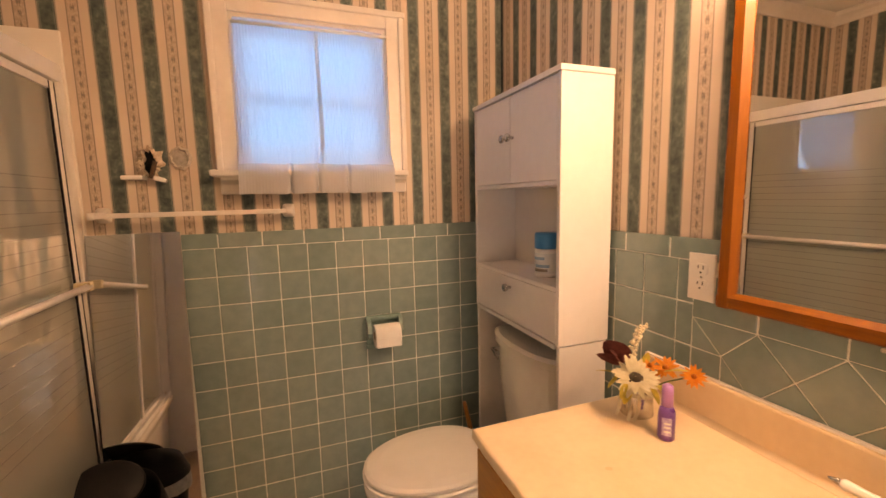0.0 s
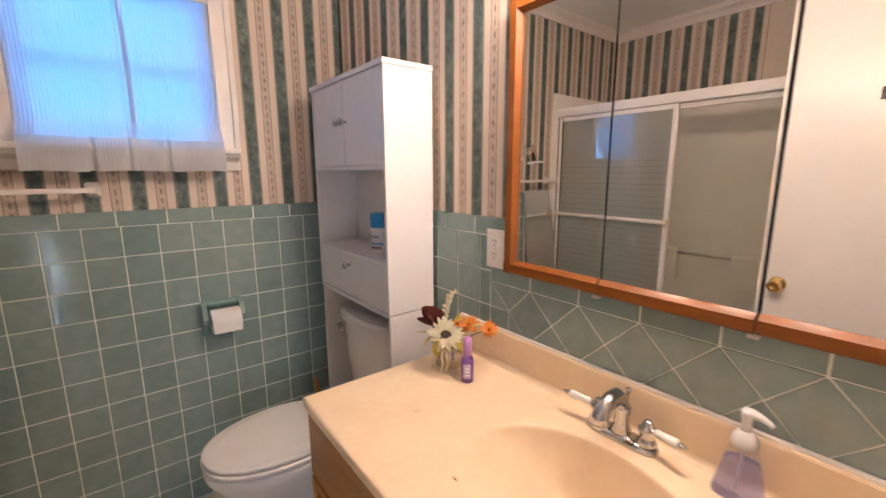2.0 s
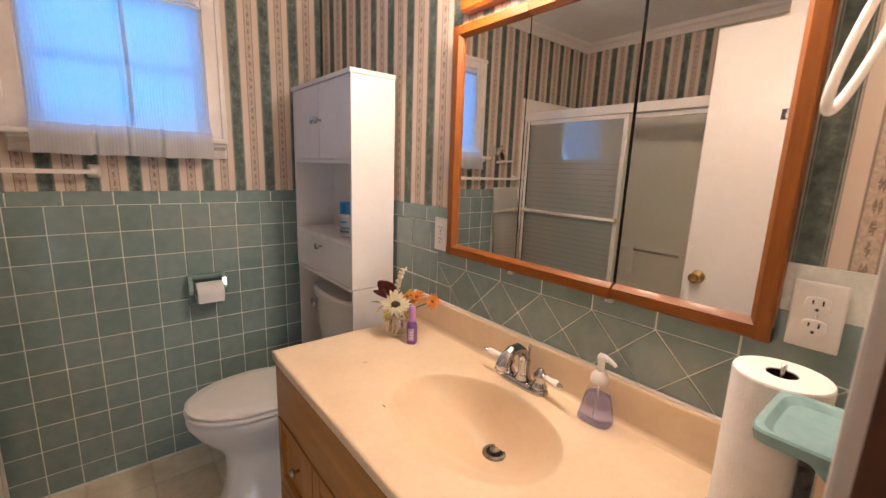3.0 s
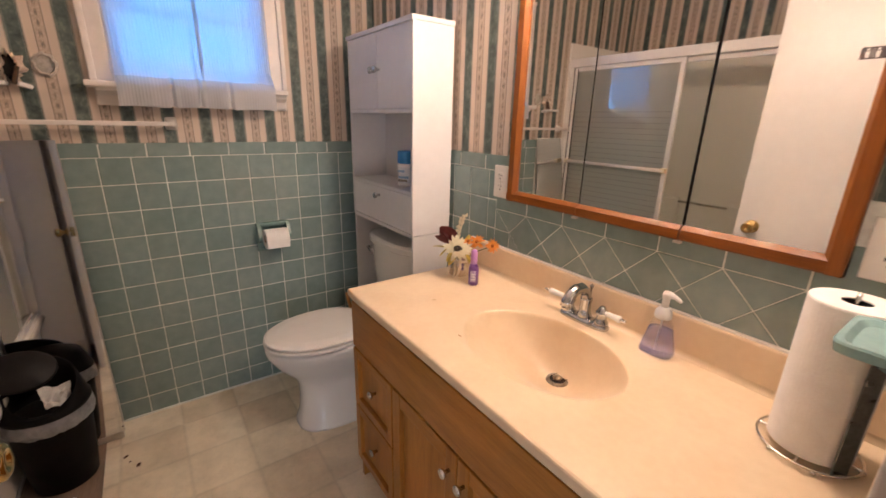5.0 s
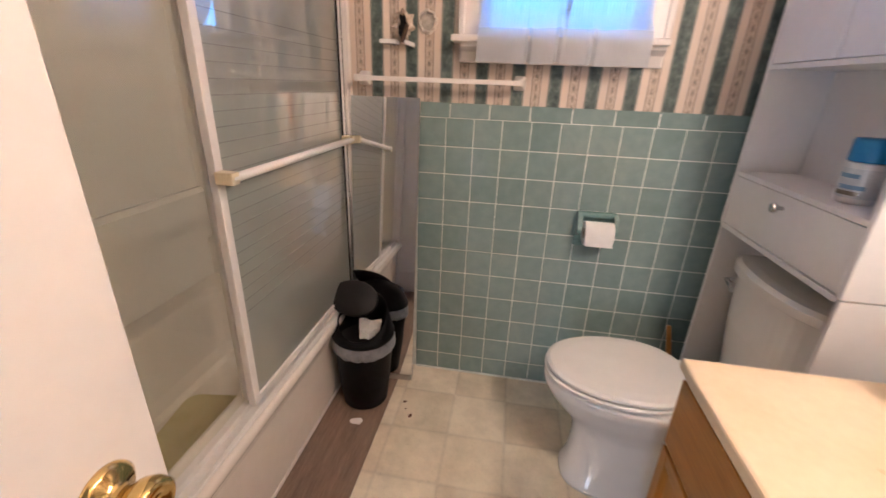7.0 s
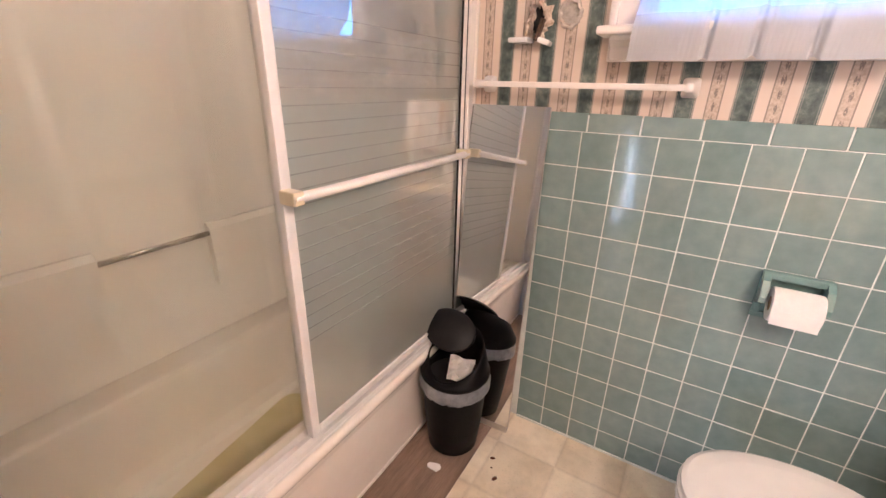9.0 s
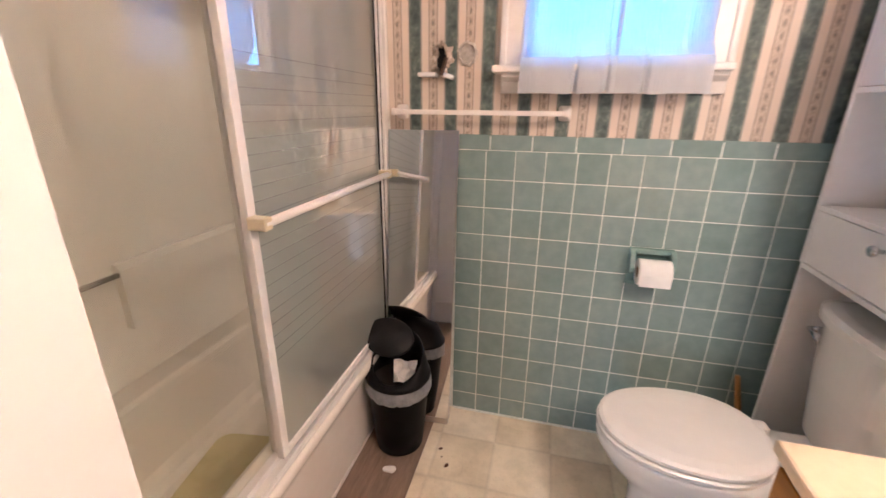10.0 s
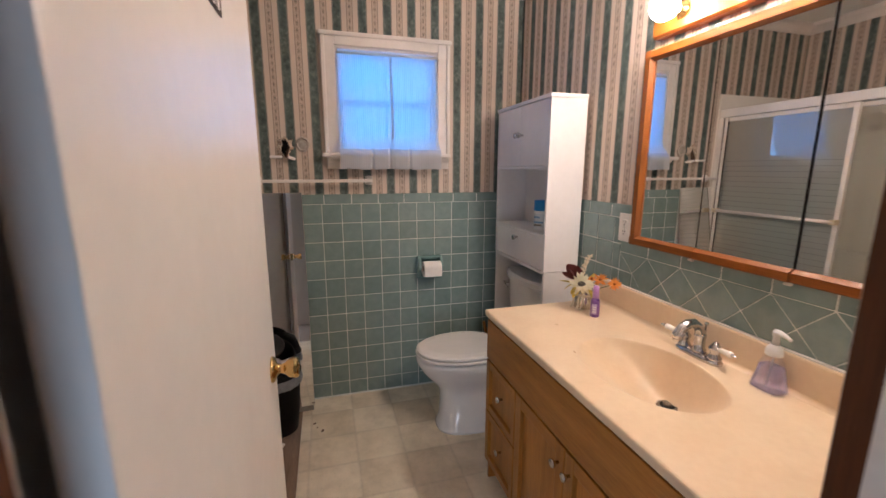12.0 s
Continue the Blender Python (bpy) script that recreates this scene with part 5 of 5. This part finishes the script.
def paper_towels():
    th = thing("paper_towel_holder", "wire paper towel stand on the counter", "paper towel holder", m=pose(-0.146, -2.008, 0.8008))
    circle = [(0.075 * math.cos(2 * math.pi * i / 40), 0.075 * math.sin(2 * math.pi * i / 40), 0.008) for i in range(41)]
    part("base_ring", tube(circle, 0.0024, 8, False), NICKEL, th, smooth=True)
    part("cross_wire", tube([(-0.075, 0, 0.008), (0.075, 0, 0.008)], 0.0025, 8), NICKEL, th)
    part("cross_wire", tube([(0, -0.075, 0.008), (0, 0.075, 0.008)], 0.0025, 8), NICKEL, th)
    for a in (30, 150, 200, 270):
        b = bmesh.new()
        bmesh.ops.create_icosphere(b, subdivisions=2, radius=0.005)
        part("ball_foot", moved(b, pose(0.075 * math.cos(radians(a)), 0.075 * math.sin(radians(a)), 0.0042)), NICKEL, th, smooth=True)
    part("spindle", tube([(0, 0, 0.008), (0, 0, 0.295), (0.004, 0, 0.305), (0.010, 0, 0.302), (0.011, 0, 0.294)], 0.003, 8), NICKEL, th, smooth=True)
    # dark flat strip added upright at the front corner of the stand
    part("side_strip", moved(box(-0.013, 0.013, -0.0015, 0.0015, 0.008, 0.235, 0.001), pose(-0.045, -0.052, 0, 0, 0, -40)), worn("dull_dark_metal", (0.10, 0.11, 0.11), (0.20, 0.21, 0.21), 40, 0.3, metal=0.8), th, "dark flat upright strip beside the roll")
    rl = thing("paper_towel_roll", "white paper towel roll on its wire stand", "paper towels", m=pose(-0.146, -2.008, 0.8138))
    part("paper", lathe([(0.020, 0.279), (0.020, 0.0), (0.060, 0), (0.0615, 0.003), (0.0615, 0.276), (0.060, 0.279), (0.020, 0.279)], 56, False, False), TISSUE, rl, smooth=False)
    part("core", lathe([(0.0195, 0.002), (0.0195, 0.277)], 24, False, False), DARK_PLASTIC, rl)


paper_towels()
DISH_GLAZE = worn("blue_green_glaze", (0.20, 0.34, 0.35), (0.25, 0.40, 0.40), 10, 0.10, rough_var=0.04)
dish = thing("soap_dish", "teal glazed ceramic soap dish on the end wall", "soap dish", m=pose(-0.270, SOUTH + 0.0005, 1.068))
bm = loft([oval(0, 0.055, 0, 0.058, 0.045, 48, 7), oval(0, 0.055, 0.006, 0.070, 0.056, 48, 8), oval(0, 0.055, 0.020, 0.073, 0.058, 48, 8), oval(0, 0.055, 0.023, 0.071, 0.056, 48, 8), oval(0, 0.055, 0.022, 0.064, 0.049, 48, 6), oval(0, 0.055, 0.015, 0.056, 0.041, 48, 5), oval(0, 0.055, 0.013, 0.030, 0.022, 48, 4)])
part("tray", bm, DISH_GLAZE, dish, smooth=False)
part("wall_plate", box(-0.078, 0.078, 0.0, 0.010, -0.060, 0.050, 0.004), DISH_GLAZE, dish)
part("support", prism([(0.010, -0.05), (0.010, 0.0), (0.080, 0.0), (0.055, -0.012), (0.024, -0.04)], "x", -0.04, 0.04), DISH_GLAZE, dish)
towel_ring = thing("towel_ring", "white oval towel loop on the end wall", "towel ring")
C, A, B = Vector((-0.165, -2.034, 1.578)), Vector((0.108, -0.016, 0.122)), Vector((-0.020, 0.004, 0.020))
part("ring", tube([C + A * math.cos(2 * math.pi * i / 56) + B * math.sin(2 * math.pi * i / 56) for i in range(57)], 0.0058, 10, False), SEAT, towel_ring, smooth=True)
part("mount", moved(lathe([(0.026, 0), (0.026, 0.006), (0.014, 0.014), (0.012, 0.050), (0.008, 0.058)], 24), pose(-0.060, SOUTH, 1.700, -90, 0, 0)), SEAT, towel_ring, smooth=True)

# ---- door ----
bm = bmesh.new()
box(DOOR_R - 0.004, DOOR_R + 0.0195, SOUTH - 0.18, SOUTH - 0.0215, 0, 2.05, 0.002, bm)
box(DOOR_L - 0.02, DOOR_R + 0.02, SOUTH - 0.07, SOUTH - 0.045, 2.0502, 2.0598, 0.001, bm)
tagged(part("door_jamb", bm, PAINT), "white painted door jamb", "door frame", kind="structure")
bm = bmesh.new()
box(DOOR_L - 0.02, DOOR_L, SOUTH - 0.07, SOUTH - 0.0005, 0, 2.05, 0.001, bm)
box(DOOR_R + 0.0005, DOOR_R + 0.019, SOUTH - 0.0210, SOUTH + 0.015, 0, 2.05, 0.001, bm)
tagged(part("door_rebate", bm, JAMB_WOOD), "dark stained wooden rebate of the door jamb", "door frame", kind="structure")
bm = bmesh.new()
for xa, xb, deep in ((DOOR_L - 0.075, DOOR_L - 0.008, 0.016), (DOOR_R + 0.0195, DOOR_R + 0.072, 0.026)):
    box(xa, xb, SOUTH + 0.0002, SOUTH + deep, 0, 2.11, 0.003, bm)
box(DOOR_L - 0.008, DOOR_R + 0.0195, SOUTH + 0.0002, SOUTH + 0.016, 2.052, 2.11, 0.003, bm)
tagged(part("door_casing", bm, PAINT), "white painted door casing", "trim", kind="structure")
bm = bmesh.new()
for xa, xb in ((DOOR_L - 0.26, DOOR_L - 0.003),):
    box(xa, xb, SOUTH - 0.088, SOUTH - 0.0702, 0, 2.11, 0.003, bm)
tagged(part("door_casing_hall", bm, HALL_TRIM_SHADED), "dark stained casing on the hall side, shade put into its colour", "trim", kind="structure")

hx, hy, ex, ey = -1.338, -2.104, -1.330, -1.337
ang = math.degrees(math.atan2(ey - hy, ex - hx))
length = math.hypot(ex - hx, ey - hy)
door = thing("door_1", "flat white painted door standing open with a brass knob", "door", m=pose(hx, hy, 0.008, 0, 0, ang))
part("leaf", box(0, length, 0.0, 0.035, 0, 2.03, 0.002), DOOR_PAINT, door)
for side, yk in ((-1, 0.0), (1, 0.035)):
    k = part("knob", moved(lathe([(0.032, 0), (0.032, 0.003), (0.026, 0.009), (0.014, 0.013), (0.011, 0.022), (0.014, 0.030), (0.023, 0.040), (0.026, 0.050), (0.0255, 0.060), (0.020, 0.064), (0.011, 0.063), (0.009, 0.060), (0.001, 0.060)], 36), pose(length - 0.068, yk, 0.892, 90 if side < 0 else -90, 0, 0)), BRASS, door, "polished brass knob", smooth=True)
part("latch_plate", box(length - 0.0005, length + 0.0010, 0.006, 0.029, 0.862, 0.922), BRASS, door)
for z in (0.22, 1.0, 1.80):
    part("hinge", tube([(-0.004, -0.004, z - 0.045), (-0.004, -0.004, z + 0.045)], 0.006, 12), BRASS, door, smooth=True)
BROWN_SIGN = worn("dark_brown_sign", (0.014, 0.006, 0.005), (0.026, 0.012, 0.010), 30, 0.22, Specular_IOR_Level=0.25)
sign = thing("door_sign", "small dark restroom sign with two pale pictograms", "sign", m=pose(hx, hy, 0.008, 0, 0, ang) @ pose(length - 0.395, -0.0005, 1.640))
part("plate", box(-0.10, 0.115, -0.003, 0.0, -0.022, 0.022, 0.001), BROWN_SIGN, sign)
WHITE_PRINT = mat("white_print", (0.75, 0.72, 0.68), 0.5)
for k in (0.094, 0.064):
    bm = moved(lathe([(0.0045, 0), (0.0045, 0.0006)], 12), pose(k, -0.003, 0.013, 90, 0, 0))
    join(bm, prism([(k - 0.007, 0.006), (k + 0.007, 0.006), (k + 0.005, -0.017), (k - 0.005, -0.017)], "y", -0.0036, -0.003))
    part("pictogram", bm, WHITE_PRINT, sign)
part("divider", box(0.078, 0.080, -0.0036, -0.003, -0.016, 0.016), WHITE_PRINT, sign)
part("print_bar", box(-0.075, 0.004, -0.0036, -0.003, -0.011, -0.007), BRUSHED, sign)

# ---- wall tiles, last ----
P, GAP, DEPTH = 0.1095, 0.0034, 0.0075


def poly_tile(points, ch=0.0016, gap=GAP):
    """A tile from an outline of (u, w), facing -y, its front edges eased."""
    c = Vector((sum(p[0] for p in points) / len(points), sum(p[1] for p in points) / len(points)))

    def grown(k):
        out = []
        for u, w in points:
            d = Vector((u, w)) - c
            out.append(c + d * (1 - k / max(d.length, 1e-6)))
        return out
    g = gap * 0.7
    a, b = grown(g), grown(g + ch * 1.4)
    bm = loft([[(u, 0.0, w) for u, w in a], [(u, -DEPTH + ch, w) for u, w in a], [(u, -DEPTH, w) for u, w in b]], False, True)
    me = bpy.data.meshes.new("tile")
    bmesh.ops.recalc_face_normals(bm, faces=bm.faces[:])
    bm.to_mesh(me)
    bm.free()
    me.materials.append(TILE)
    return me


def rect(w, h):
    return poly_tile([(-w / 2, -h / 2), (w / 2, -h / 2), (w / 2, h / 2), (-w / 2, h / 2)])


FULL, BASE = rect(P, P), rect(P, 0.090)
CAP = poly_tile([(-0.07625, -0.028), (0.07625, -0.028), (0.07625, 0.028), (-0.07625, 0.028)], 0.0016)
ROW0 = 1.078 + P
rng = random.Random(4)


def put(me, parent, m):
    ob = new("tile", me)
    ob.parent = parent
    ob.matrix_local = m @ pose(0, 0, 0, rng.uniform(-0.5, 0.5), 0, rng.uniform(-0.5, 0.5))


def north(x, z):
    return pose(x, 0.0075, z)


def east(y, z):
    return pose(0.0075, y, z, 0, 0, -90)


part("grout", box(-1.345, -0.0005, 0.0018, 0.0078, 0.0, ROW0 + 0.050), GROUT, wall_n)
part("grout", box(0.0018, 0.0078, SOUTH + 0.001, -0.0, 0.0, ROW0 + 0.050), GROUT, wall_e)
cols = [-0.987 + P * (k + 0.5) for k in range(-4, 10) if -1.37 < -0.987 + P * (k + 0.5) < -0.05]
for cx in cols:
    for r in range(10):
        put(FULL, wall_n, north(cx, ROW0 - P * (r + 0.5)))
    put(BASE, wall_n, north(cx, ROW0 - 10 * P - 0.045))
half = rect(0.055, P)
for r in range(10):
    put(half, wall_n, north(-0.0285, ROW0 - P * (r + 0.5)))
for k in range(9):
    put(CAP, wall_n, north(-1.345 + 0.0765 + 0.1525 * k, ROW0 + 0.028))
for k in range(8):
    cy = -0.067 - P * (k + 0.5)
    for r in range(10 if cy > -0.85 else 3):
        put(FULL, wall_e, east(cy, ROW0 - P * (r + 0.5)))
narrow, edge_strip = rect(0.067, P), rect(0.0455, P)
for r in range(10):
    put(narrow, wall_e, east(-0.0335, ROW0 - P * (r + 0.5)))
for r in range(3):
    put(edge_strip, wall_e, east(-0.966, ROW0 - P * (r + 0.5)))
for k in range(7):
    put(CAP, wall_e, east(-0.0765 - 0.1525 * k, ROW0 + 0.028))
D = P / math.sqrt(2)
APEX = 1.045
FINE = 0.0024
dia = poly_tile([(0, -D), (D, 0), (0, D), (-D, 0)], gap=FINE)
tri_up = poly_tile([(-D, D), (0, 0), (D, D)], gap=FINE)
tri_dn = poly_tile([(-D, -D), (D, -D), (0, 0)], gap=FINE)
trim_row = rect(2 * D, P)
for k in range(-1, 6):
    y = -1.298 - 2 * D * k
    if y - D > SOUTH - 0.03:
        put(dia, wall_e, east(y, APEX - D))
    if y - 2 * D > SOUTH - 0.03:
        put(tri_up, wall_e, east(y - D, APEX - D))
        put(tri_dn, wall_e, east(y - D, APEX - D))
    put(trim_row, wall_e, east(y + D, APEX + P / 2)) if y + 2 * D < -0.98 else None
put(trim_row, wall_e, east(-2.014, APEX + P / 2))
put(poly_tile([(-D, D), (0, 0), (-D, 0)], gap=FINE), wall_e, east(-1.067, APEX - D))
put(poly_tile([(-D, 0), (0, 0), (0, -D), (-D, -D)], gap=FINE), wall_e, east(-1.067, APEX - D))
put(poly_tile([(-D, D), (D, D), (0, 0)]), wall_e, east(-1.067, APEX - D))
put(poly_tile([(0, 0), (D, -D), (0, -D)]), wall_e, east(-1.067, APEX - D))
